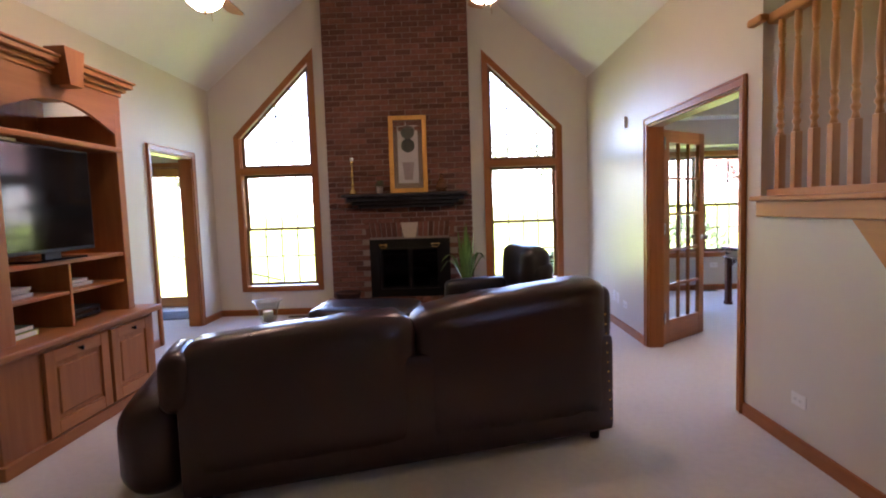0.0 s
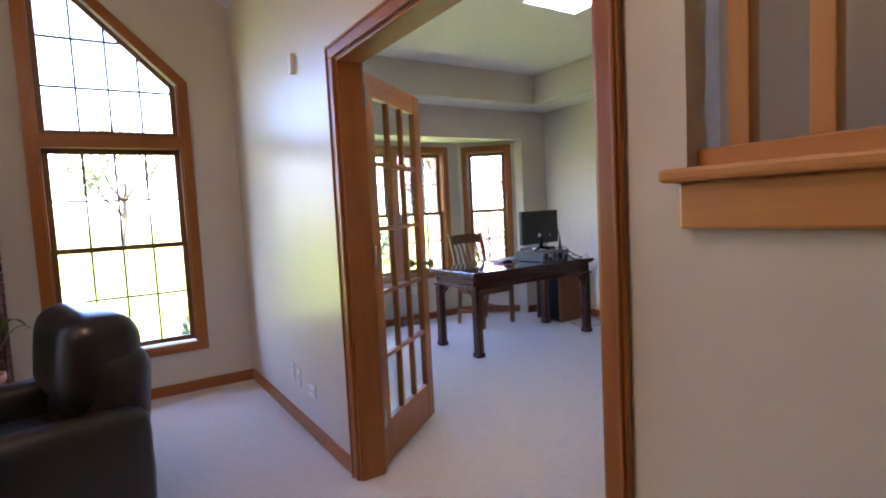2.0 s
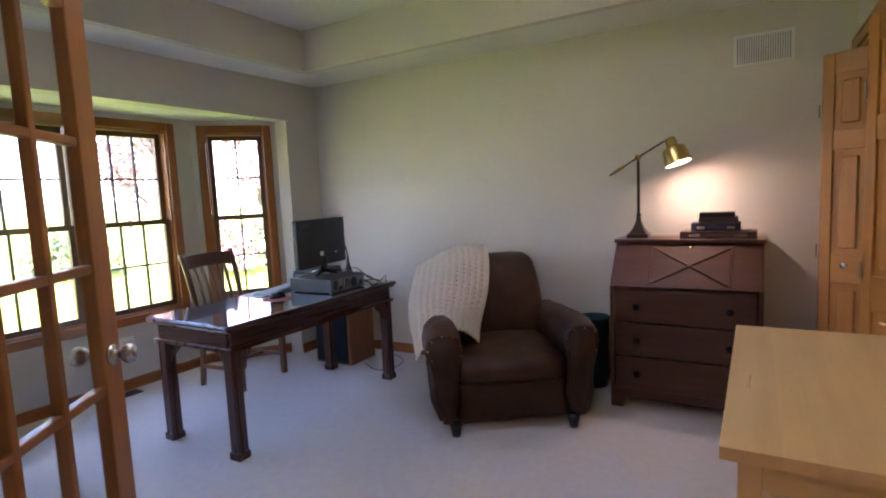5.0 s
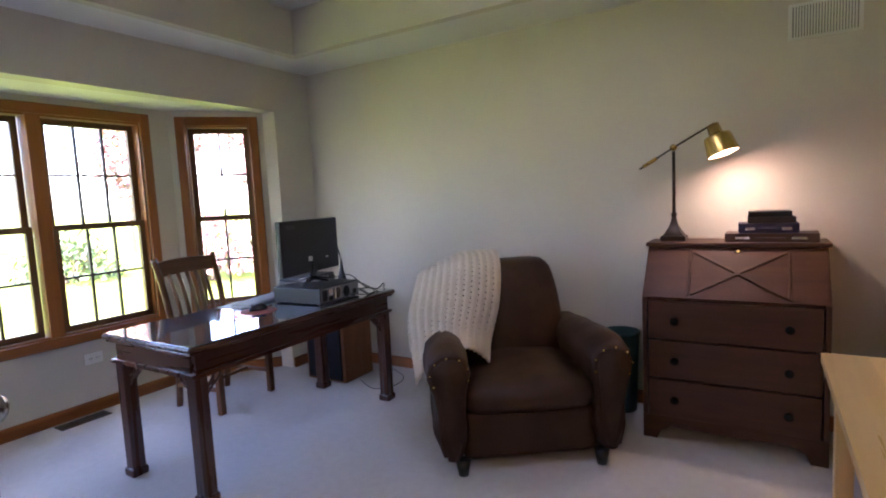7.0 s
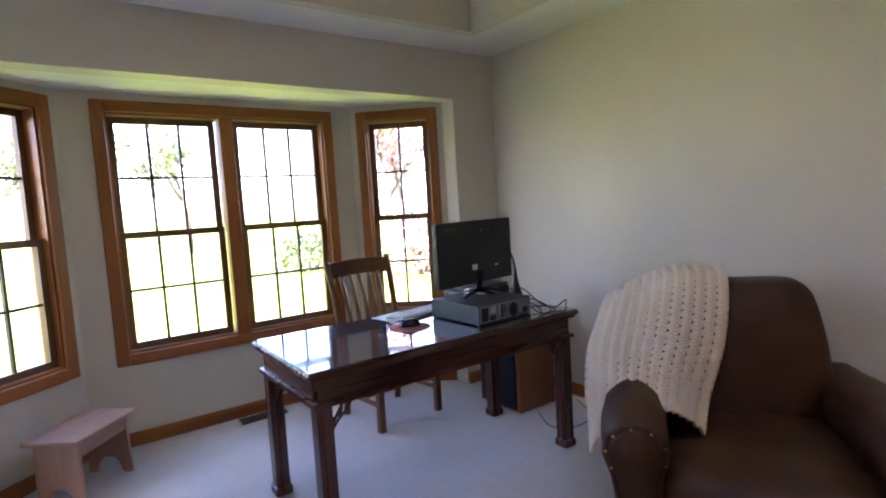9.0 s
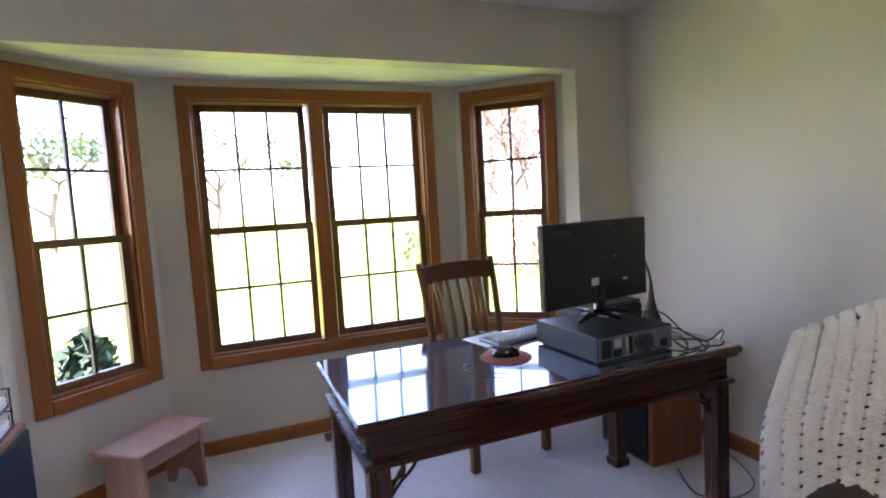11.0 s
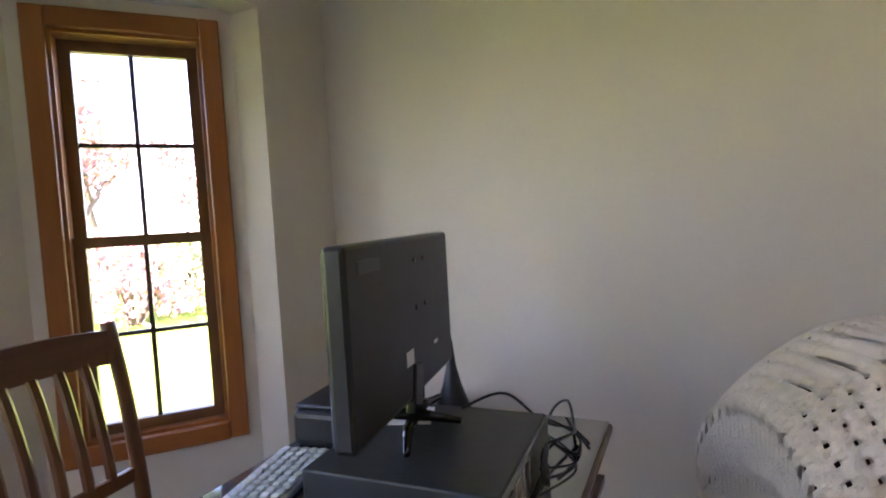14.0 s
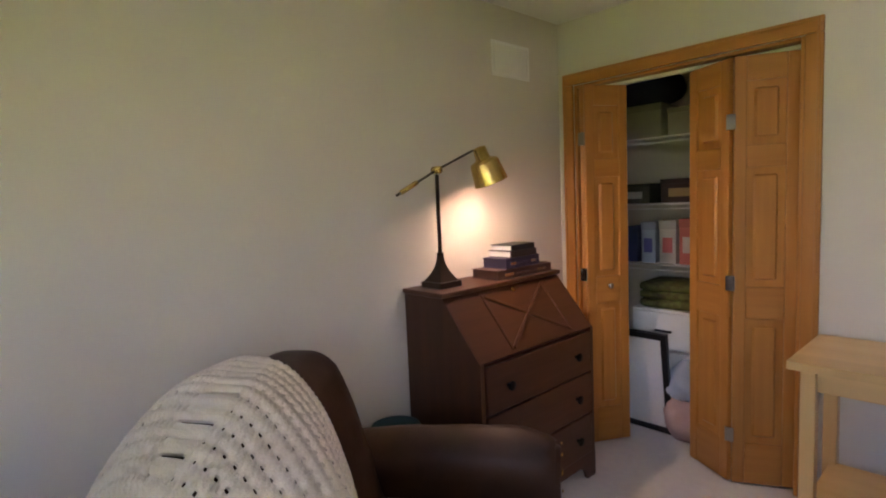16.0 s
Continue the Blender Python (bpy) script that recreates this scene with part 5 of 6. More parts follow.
tube("wheel", [(-0.004, 0.033, 0.031), (0.004, 0.033, 0.031)], 0.006, GREYMETAL, ms)
tube("cord", curve_points([(0.0, 0.052, 0.01), (-0.02, 0.10, 0.003), (-0.10, 0.17, 0.003), (-0.19, 0.12, 0.003), (-0.22, 0.03, 0.003)], 28), 0.0022, BLACK, ms, 6)

pr = thing("printer", pose(2.96, 3.375, 0.752, 0, 0, 6) @ Matrix.Diagonal((0.9, 1, 1, 1)), "low black printer at the back of the desk", "printer")
box("body", (-0.2, -0.10, 0.0), (0.2, 0.11, 0.09), BLACK, pr, 0.018, seg=3)
box("lid", (-0.19, -0.095, 0.09), (0.19, 0.105, 0.102), BLACK, pr, 0.006)
ps = thing("paper_sheet", pose(2.794, 3.172, 0.8505, 0, 0, 20), "white paper slip lying on the computer", "paper")
box("sheet", (-0.05, -0.07, 0), (0.05, 0.06, 0.001), PAPER, ps, 0)
ps2 = thing("paper_sheet", pose(2.374, 3.342, 0.7525 + 0.001, 0, 0, 15), "white paper beside the keyboard", "paper")
ps2.matrix_world = pose(2.394, 3.402, 0.7525, 0, 0, 12)
box("sheet", (-0.1, -0.1, 0), (0.1, 0.08, 0.0012), PAPER, ps2, 0)
wc = thing("antenna_base", pose(3.095, 3.185, 0.752), "black cone-shaped antenna base with a bent cable", "antenna")
turned("cone", [(0.048, 0), (0.05, 0.008), (0.042, 0.03), (0.026, 0.075), (0.013, 0.13), (0.008, 0.18), (0.006, 0.2)], BLACK, wc)
tube("mast", curve_points([(0, 0, 0.19), (-0.005, 0.005, 0.24), (-0.03, 0.01, 0.30), (-0.07, 0.0, 0.33)], 16), 0.006, BLACK, wc)
for k, pts in enumerate((
        [(2.874, 2.882, 0.790), (2.954, 2.832, 0.790), (3.064, 2.852, 0.765), (3.184, 2.892, 0.780), (3.244, 2.952, 0.720), (3.174, 2.982, 0.610), (3.044, 2.912, 0.550)],
        [(2.844, 2.892, 0.830), (2.944, 2.892, 0.820), (3.004, 2.832, 0.765), (2.924, 2.817, 0.758), (2.884, 2.852, 0.790)],
        [(2.784, 2.872, 0.780), (2.884, 2.812, 0.760), (2.994, 2.892, 0.758), (3.064, 3.012, 0.758), (3.024, 3.102, 0.780)],
        [(2.854, 3.052, 0.860), (2.944, 2.982, 0.870), (3.004, 2.912, 0.790), (3.054, 2.852, 0.758), (2.984, 2.802, 0.758)])):
    cb = thing("cable", pose(0, 0, 0), "black looped computer cable on the desk", "cable", "desk cables")
    tube("wire", curve_points(pts, 36), 0.0035 if k != 2 else 0.0028, BLACK, cb, 6)
fc = thing("cable", pose(0, 0, 0), "thin grey cable trailing on the carpet", "cable", "desk cables")
tube("wire", curve_points([(3.3, 3.25, 0.004), (3.2, 3.05, 0.004), (3.32, 2.95, 0.004), (3.5, 3.0, 0.004), (3.6, 3.2, 0.02)], 30), 0.003, BLACK, fc, 6)

# ---- loudspeakers ----


def speaker(m, label):
    s = thing("loudspeaker", m, label, "loudspeaker", "floor speakers")
    box("cabinet", (-0.17, -0.19, 0.0), (0.15, 0.19, 0.62), SPEAKERWOOD["z"], s, 0.004)
    box("grille", (-0.186, -0.165, 0.02), (-0.17, 0.165, 0.60), material("grille_cloth", (0.010, 0.012, 0.020), 0.95, bump=0.5, bump_scale=300), s, 0.006, "dark cloth grille")
    return s


speaker(pose(3.374, 3.502, 0), "walnut veneer loudspeaker with dark grille under the desk")
sp2 = speaker(pose(0.434, 3.582, 0, 0, 0, 180), "walnut veneer loudspeaker with papers stacked on it")
trays = thing("paper_tray", pose(0.444, 3.592, 0.621, 0, 0, 4), "black two-tier paper tray full of papers", "paper tray")
for z in (0.0, 0.085):
    tr_ = box("tier", (-0.17, -0.13, z), (0.15, 0.13, z + 0.005), BLACK, trays, 0.002)
    for y in (-0.13, 0.125):
        tube("side_rail", curve_points([(-0.17, y, z + 0.04), (0.0, y, z + 0.065), (0.15, y, z + 0.06)], 10), 0.004, BLACK, tr_, 6)
    for k in range(9):
        x = -0.16 + 0.037 * k
        for y in (-0.13, 0.125):
            tube("side_wire", [(x, y, z + 0.003), (x, y, z + 0.05)], 0.002, BLACK, tr_, 5)
    for k in range(5):
        box("paper_sheaf", (-0.14 - 0.004 * k, -0.105 + 0.003 * k, z + 0.0055 + 0.007 * k), (0.14 + 0.003 * (k % 2), 0.10, z + 0.0055 + 0.007 * k + 0.0055), PAPER, tr_, 0)
for x in (-0.165, 0.145):
    for y in (-0.128, 0.124):
        tube("post", [(x, y, 0.003), (x, y, 0.145)], 0.004, BLACK, trays, 6)

# ---- step stool ----
sl = thing("step_stool", pose(0.965, 4.165, 0, 0, 0, 50), "low pine step stool beside the bay window", "stool")
box("top", (-0.215, -0.145, 0.315), (0.215, 0.145, 0.337), STOOLWOOD["x"], sl, 0.006)
for s in (-1, 1):
    pts = [(-0.12, 0), (-0.075, 0), (-0.06, 0.05), (-0.03, 0.085), (0.03, 0.085), (0.06, 0.05), (0.075, 0), (0.12, 0), (0.112, 0.315), (-0.112, 0.315)]
    slab("end_board", pts, [], on_x(s * 0.17 - 0.009), (0.018, 0, 0), STOOLWOOD["z"], sl)
for y in (-0.108, 0.09):
    box("side_rail", (-0.161, y, 0.235), (0.161, y + 0.018, 0.315), STOOLWOOD["x"], sl)

# ---- club chair ----
cc = thing("club_chair", pose(2.987, 1.857, 0, 0, 0, -55) @ Matrix.Diagonal((1.09, 1.09, 1.0, 1)), "worn brown leather club armchair with rolled arms", "armchair")
soft("base", (-0.31, -0.36, 0.055), (0.31, 0.34, 0.30), SUEDE, cc, 0.03, 0.0)
soft("seat_cushion", (-0.285, -0.40, 0.28), (0.285, 0.24, 0.435), SUEDE, cc, 0.06, 0.03)


def rolled_arm(s):
    """A flared arm: a wide rolled top on a narrower body."""
    bm = bmesh.new()
    prof = [(0.06, 0.05), (0.15, 0.05), (0.17, 0.30), (0.19, 0.42), (0.215, 0.50), (0.205, 0.585), (0.15, 0.635), (0.08, 0.635), (0.03, 0.595), (0.015, 0.52), (0.03, 0.44), (0.04, 0.3)]
    rows = []
    for k in range(15):
        t = k / 14
        y = -0.42 + 0.80 * t
        g = 0.86 + 0.14 * math.sin(math.pi * min(1, t * 2.2)) if t < 0.25 else 1.0 - 0.10 * max(0, t - 0.4)
        drop = 0.06 * max(0, t - 0.35) * -1
        ring = []
        for u, v in prof:
            cu, cv = 0.11, 0.36
            n_ = noise.noise((u * 9 + s, y * 6, v * 9)) * 0.008
            ring.append(bm.verts.new((s * (0.25 + cu + (u - cu) * g + n_), y, max(0.05, cv + (v - cv) * g + (drop if v > 0.4 else 0) + n_))))
        rows.append(ring)
    n = len(prof)
    for a, b in zip(rows, rows[1:]):
        for k in range(n):
            bm.faces.new((a[k], a[(k + 1) % n], b[(k + 1) % n], b[k]))
    bm.faces.new(rows[0])
    bm.faces.new(rows[-1])
    bmesh.ops.recalc_face_normals(bm, faces=bm.faces)
    bmesh.ops.bevel(bm, geom=[e for e in bm.edges if e.is_manifold and e.calc_face_angle(0) > 1.2], offset=0.015, segments=2, affect="EDGES")
    bmesh.ops.subdivide_edges(bm, edges=bm.edges[:], cuts=1, smooth=0.6)
    return part("armrest", bm, SUEDE, cc, smooth=True)


rolled_arm(-1)
rolled_arm(1)


def tapered_back():
    bm = bmesh.new()
    add_box(bm, (-0.33, 0.14, 0.26), (0.33, 0.36, 0.945))
    bmesh.ops.subdivide_edges(bm, edges=bm.edges[:], cuts=13, use_grid_fill=True)
    mid, half, r = Vector((0, 0.25, 0.6025)), Vector((0.33, 0.11, 0.3425)), 0.07
    for v in bm.verts:
        p = v.co - mid
        core = Vector([max(-half[k] + r, min(half[k] - r, p[k])) for k in range(3)])
        d = p - core
        if d.length > 1e-6:
            p = core + d.normalized() * r
        h = (p.z + half.z) / (2 * half.z)
        p.x *= 1.0 - 0.36 * max(0, h - 0.45) ** 1.3
        p.y += 0.16 * (h - 0.3) + (0.03 * (1 - (p.x / 0.33) ** 2) * (-1 if p.y < 0 else 1)) * math.sin(math.pi * min(1, max(0, h)))
        p += p.normalized() * noise.noise((p + mid) * 7) * 0.006
        v.co = mid + p
    bmesh.ops.recalc_face_normals(bm, faces=bm.faces)
    return part("backrest", bm, SUEDE, cc, smooth=True)


tapered_back()
for x in (-0.315, 0.315):
    for y in (-0.38, 0.30):
        turned("foot", [(0.022, 0), (0.034, 0.075)], BLACK, cc, (x, y, 0), 12)
for s in (-1, 1):
    for k in range(14):
        a = k / 13 * math.pi * 1.4 - 0.6
        turned("nail_head", [(0.006, 0), (0.005, 0.003), (0.001, 0.005)], BRASS, cc, steps=8, m=pose(s * (0.36 + 0.085 * math.cos(a)), -0.424, 0.51 + 0.085 * math.sin(a), 90, 0, 0)) if k % 2 == 0 else None


# knitted throw over the chair's back: an outer and an inner edge, bulging between
INNER = [(-0.13, -0.15, 0.47), (-0.09, 0.04, 0.53), (-0.03, 0.115, 0.71), (0.0, 0.19, 0.875), (0.01, 0.29, 0.98), (0.01, 0.42, 0.985), (0.0, 0.51, 0.88), (-0.02, 0.52, 0.60)]
OUTER = [(-0.49, -0.23, 0.41), (-0.505, -0.10, 0.57), (-0.51, 0.04, 0.69), (-0.485, 0.17, 0.77), (-0.455, 0.30, 0.85), (-0.445, 0.42, 0.835), (-0.43, 0.53, 0.70), (-0.41, 0.55, 0.46)]


def along(stops, v):
    q = v * (len(stops) - 1)
    i = min(int(q), len(stops) - 2)
    t = q - i
    p0, p1, p2, p3 = (Vector(stops[max(0, min(len(stops) - 1, i + k))]) for k in (-1, 0, 1, 2))
    return 0.5 * (2 * p1 + (p2 - p0) * t + (2 * p0 - 5 * p1 + 4 * p2 - p3) * t * t + (3 * p1 - p0 - 3 * p2 + p3) * t ** 3)


def throw_point(s, v):
    """s under 0.2 is the side that hangs straight down; the rest lies over the chair."""
    u = max(0.0, (s - 0.2) / 0.8)
    drop = max(0.0, 0.2 - s) / 0.2 * min(1.0, max(0.0, (v - 0.12) / 0.3)) * max(0.0, along(OUTER, v).z - 0.36) * 0.85
    p = along(OUTER, v).lerp(along(INNER, v), u)
    belly = math.sin(math.pi * u) ** 0.8
    mid_ = math.sin(math.pi * min(1, max(0, v))) ** 0.6
    ripple = 0.008 * math.sin(u * 11 + v * 3) + 0.006 * math.sin(u * 4 - v * 9)
    low = max(0.0, 0.3 - v) / 0.3
    return p + Vector((0, -0.045 * belly * mid_ if v < 0.6 else 0.04 * belly, 0.055 * belly * mid_ + 0.12 * low * belly)) + Vector((0, -0.6, 0.6)) * ripple + Vector((drop * 0.12 + 0.012 * math.sin(v * 30) * drop, 0, -drop))


def throw_mesh():
    bm = bmesh.new()
    nu, nv = 120, 208
    top, low = [], []
    for i in range(nu + 1):
        a, b = [], []
        for j in range(nv + 1):
            u, v = i / nu, j / nv
            e = 0.01
            p = throw_point(u, v)
            du = throw_point(min(1, u + e), v) - throw_point(max(0, u - e), v)
            dv = throw_point(u, min(1, v + e)) - throw_point(u, max(0, v - e))
            n_ = du.cross(dv)
            n_ = n_.normalized() if n_.length > 1e-9 else Vector((0, 0, 1))
            rib = 0.006 * abs(math.sin(i * math.pi / 8))
            stitch = 0.0035 * math.sin(i * math.pi / 4 + (math.pi if (j // 3) % 2 else 0)) * math.cos(j * math.pi / 3)
            fringe = 0.006 * math.sin(j * 1.05) if i in (0, nu) else (0.006 * math.sin(i * 1.05) if j in (0, nv) else 0)
            a.append(bm.verts.new(p + n_ * (rib + stitch + 0.006) + Vector((0, 0, fringe))))
            b.append(bm.verts.new(p - n_ * 0.003 + Vector((0, 0, fringe))))
        top.append(a)
        low.append(b)
    for i in range(nu):
        for j in range(nv):
            hole = i % 8 in (0, 7) and (j + (3 if (i + 1) // 8 % 2 else 0)) % 6 in (0, 1)
            if not hole:
                bm.faces.new((top[i][j], top[i + 1][j], top[i + 1][j + 1], top[i][j + 1]))
                bm.faces.new((low[i][j], low[i][j + 1], low[i + 1][j + 1], low[i + 1][j]))
    for i in range(nu):
        bm.faces.new((top[i][0], low[i][0], low[i + 1][0], top[i + 1][0]))
        bm.faces.new((top[i][nv], top[i + 1][nv], low[i + 1][nv], low[i][nv]))
    for j in range(nv):
        bm.faces.new((top[0][j], top[0][j + 1], low[0][j + 1], low[0][j]))
        bm.faces.new((top[nu][j], low[nu][j], low[nu][j + 1], top[nu][j + 1]))
    bmesh.ops.delete(bm, geom=[v for v in bm.verts if not v.link_faces], context="VERTS")
    return bm


th = thing("knitted_throw", pose(2.972, 1.872, 0, 0, 0, -55) @ Matrix.Diagonal((1.07, 1.07, 1.0, 1)), "cream open-knit wool throw draped over the armchair", "blanket")
part("throw", throw_mesh(), KNIT, th, smooth=True)

# ---- slant-front bureau ----
bu = thing("secretary_desk", pose(OE - 0.006, 0.395, 0) @ Matrix.Diagonal((1, 1, 0.985, 1)), "dark wood slant-front secretary desk with a cross on its lid", "desk")
BW = 0.82
prof = [(0, 0.09), (-0.455, 0.09), (-0.455, 0.775), (-0.245, 1.03), (0, 1.03)]
for y0 in (0.0, BW - 0.022):
    slab("side_panel", [(a, b) for a, b in prof], [], lambda u, v, y=y0: (u, y, v), (0, 0.022, 0), BUREAU["z"], bu)
box("top", (-0.262, -0.014, 1.03), (0, BW + 0.014, 1.052), BUREAU["y"], bu, 0.005)
box("back_panel", (-0.014, 0.022, 0.09), (-0.002, BW - 0.022, 1.03), BUREAU["z"], bu, 0)
sl_len = math.hypot(0.21, 0.255)
lid = new("slant_lid")
lid.parent = bu
lid.matrix_local = Matrix.Translation((-0.456, 0, 0.776)) @ Matrix.Rotation(math.atan2(0.21, 0.255), 4, "Y")
box("lid_board", (0.0, 0.004, 0.004), (0.02, BW - 0.004, sl_len - 0.004), BUREAU["y"], lid, 0.003)
for a, b in (((0.17, 0.03), (0.59, sl_len - 0.035)), ((0.17, sl_len - 0.035), (0.59, 0.03))):
    d = Vector((0, b[0] - a[0], b[1] - a[1]))
    ang = math.atan2(d.z, d.y)
    bm = add_box(bmesh.new(), (-0.007, -d.length / 2, -0.008), (0.002, d.length / 2, 0.008), 0.003)
    bm.transform(Matrix.Translation((0, (a[0] + b[0]) / 2, (a[1] + b[1]) / 2)) @ Matrix.Rotation(ang, 4, "X"))
    part("cross_moulding", bm, BUREAU["y"], lid)
for y in (0.16, 0.60):
    box("lid_moulding", (-0.005, y - 0.007, 0.02), (0.001, y + 0.007, sl_len - 0.02), BUREAU["z"], lid, 0.003)
turned("lid_knob", [(0.014, 0), (0.012, 0.004), (0.001, 0.006)], BRASS, lid, m=pose(0.0, 0.38, sl_len - 0.03, 0, -90, 0))
for k in range(3):
    z0, z1 = 0.13 + k * 0.213, 0.13 + (k + 1) * 0.213 - 0.008
    dr = new("drawer")
    dr.parent = bu
    dr.matrix_local = pose(-0.452, 0.03, z0)
    box("drawer_front", (-0.008, 0, 0), (0.012, BW - 0.06, z1 - z0), BUREAU["y"], dr, 0.005)
    for y in (0.13, BW - 0.19):
        turned("drawer_knob", [(0.009, 0), (0.008, 0.01), (0.02, 0.018), (0.02, 0.026), (0.001, 0.03)], BLACKIRON, dr, steps=14, m=pose(-0.008, y, (z1 - z0) / 2, 0, -90, 0))
bm = add_slab(bmesh.new(), [(0, 0), (0.07, 0), (0.09, 0.05), (0.14, 0.075), (BW - 0.14, 0.075), (BW - 0.09, 0.05), (BW - 0.07, 0), (BW, 0), (BW, 0.13), (0, 0.13)], [], lambda u, v: (-0.458, u, v), (0.02, 0, 0))
part("bracket_base", bm, BUREAU["y"], bu)
for y in (0.0, BW - 0.05):
    box("back_foot", (-0.06, y, 0), (-0.004, y + 0.05, 0.09), BUREAU["z"], bu)
box("carcass_rail", (-0.44, 0.022, 0.115), (-0.02, BW - 0.022, 0.13), BUREAU["y"], bu, 0)
box("carcass_rail", (-0.44, 0.022, 0.762), (-0.02, BW - 0.022, 0.776), BUREAU["y"], bu, 0)

# ---- brass task lamp ----
BZ = 1.0375
lamp = thing("task_lamp", pose(3.575, 1.10, BZ), "brass and dark bronze task lamp switched on", "lamp")
BRONZE = material("dark_bronze", (0.045, 0.03, 0.022), 0.35, 0.7)
box("base", (-0.065, -0.065, 0), (0.065, 0.065, 0.028), BRONZE, lamp, 0.004)
bm = bmesh.new()
rows = []
for k in range(9):
    t = k / 8
    hw = 0.011 + 0.044 * (1 - t) ** 2
    rows.append([bm.verts.new((sx * hw, sy * hw, 0.028 + 0.115 * t)) for sx, sy in ((-1, -1), (1, -1), (1, 1), (-1, 1))])
for a, b in zip(rows, rows[1:]):
    for k in range(4):
        bm.faces.new((a[k], a[(k + 1) % 4], b[(k + 1) % 4], b[k]))
bm.faces.new(rows[-1])
part("flared_foot", bm, BRONZE, lamp)
tube("collar", [(0, 0, 0.14), (0, 0, 0.155)], 0.016, BRONZE, lamp, 16)
tube("stem", [(0, 0, 0.15), (0, 0, 0.50)], 0.009, BRONZE, lamp, 12)
tube("pivot", [(-0.02, 0, 0.52), (0.02, 0, 0.52)], 0.017, BRASS, lamp, 16)
tipp = Vector((-0.065, -0.17, 0.605))
tail = Vector((0.05, 0.19, 0.415))
tube("arm", [tail * 0.62 + Vector((0, 0, 0.52 * 0.38)), (0, 0, 0.52), tipp], 0.0055, BRONZE, lamp, 10)
way = (tail - Vector((0, 0, 0.52))).normalized()
p0 = Vector((0, 0, 0.52)) + way * 0.11
tube("counterweight", [p0, p0 + way * 0.09], 0.011, BRASS, lamp, 12)
tube("counterweight_cap", [p0 + way * 0.09, p0 + way * 0.115], 0.006, BRONZE, lamp, 10)
axis = Vector((-0.12, -0.32, -0.94)).normalized()
sm = Matrix.Translation(tipp + Vector((-0.008, -0.03, 0.012))) @ axis.to_track_quat("Z", "Y").to_matrix().to_4x4()
shade = turned("shade", [(0.012, -0.004), (0.03, 0.0), (0.034, 0.05), (0.04, 0.055), (0.064, 0.065), (0.068, 0.075), (0.080, 0.165), (0.0805, 0.168), (0.077, 0.165), (0.064, 0.075), (0.036, 0.06), (0.001, 0.058)], BRASS, lamp, steps=36, m=sm, label="bell-shaped brushed brass shade")
turned("shade_lining", [(0.034, 0.0615), (0.062, 0.077), (0.0755, 0.164), (0.0745, 0.164), (0.060, 0.079), (0.001, 0.063)], WHITE, lamp, steps=36, m=sm, label="white enamelled inside of the shade")
bulb = turned("bulb", [(0.012, 0.062), (0.02, 0.08), (0.032, 0.105), (0.03, 0.125), (0.016, 0.14), (0.001, 0.143)], material("lit_bulb", (1.0, 0.80, 0.55), 0.4, emit=12), lamp, steps=20, m=sm, label="glowing warm bulb")

stack("case", pose(3.545, 0.64, 1.0375, 0, 0, 90), [(0.41, 0.17, 0.045, (0.10, 0.045, 0.03), "brown leather writing case on the secretary desk"), (0.265, 0.15, 0.05, (0.05, 0.035, 0.07), "small dark plum case with metal clasps"), (0.21, 0.14, 0.032, (0.05, 0.03, 0.025), "dark brown book on top of the cases"), (0.19, 0.13, 0.028, (0.012, 0.012, 0.012), "black book on top of the stack")], "cases and books on the secretary", "case")

# ---- bin ----
wb = thing("waste_bin", pose(3.57, 1.40, 0), "dark teal waste bin beside the secretary desk", "bin")
TEAL = material("bin_teal", (0.02, 0.07, 0.075), 0.5)
turned("bin", [(0.08, 0), (0.085, 0.005), (0.10, 0.47), (0.105, 0.475), (0.105, 0.49), (0.098, 0.49), (0.083, 0.02), (0.001, 0.015)], TEAL, wb, steps=28)

# ---- maple table ----
mt = thing("side_table", pose(1.212, 0.018, 0), "pale maple butcher-block table beside the doorway", "table")
MW, MD, MH = 1.168, 0.485, 0.785
for k in range(8):
    y0 = MD * k / 8
    box("top_plank", (0, y0, MH - 0.03), (MW, y0 + MD / 8 - 0.0002, MH), MAPLE["x"], mt, 0)
box("apron", (0.05, MD - 0.075, MH - 0.115), (MW - 0.05, MD - 0.055, MH - 0.03), MAPLE["x"], mt)
box("apron", (0.05, 0.055, MH - 0.115), (MW - 0.05, 0.075, MH - 0.03), MAPLE["x"], mt)
for x in (0.055, MW - 0.075):
    box("end_apron", (x, 0.075, MH - 0.115), (x + 0.02, MD - 0.075, MH - 0.03), MAPLE["y"], mt)
for x in (0.035, MW - 0.085):
    for y in (0.035, MD - 0.085):
        box("leg", (x, y, 0), (x + 0.05, y + 0.05, MH - 0.03), MAPLE["z"], mt)
box("low_shelf", (0.06, 0.06, 0.235), (MW - 0.06, MD - 0.06, 0.262), MAPLE["x"], mt, 0.004)

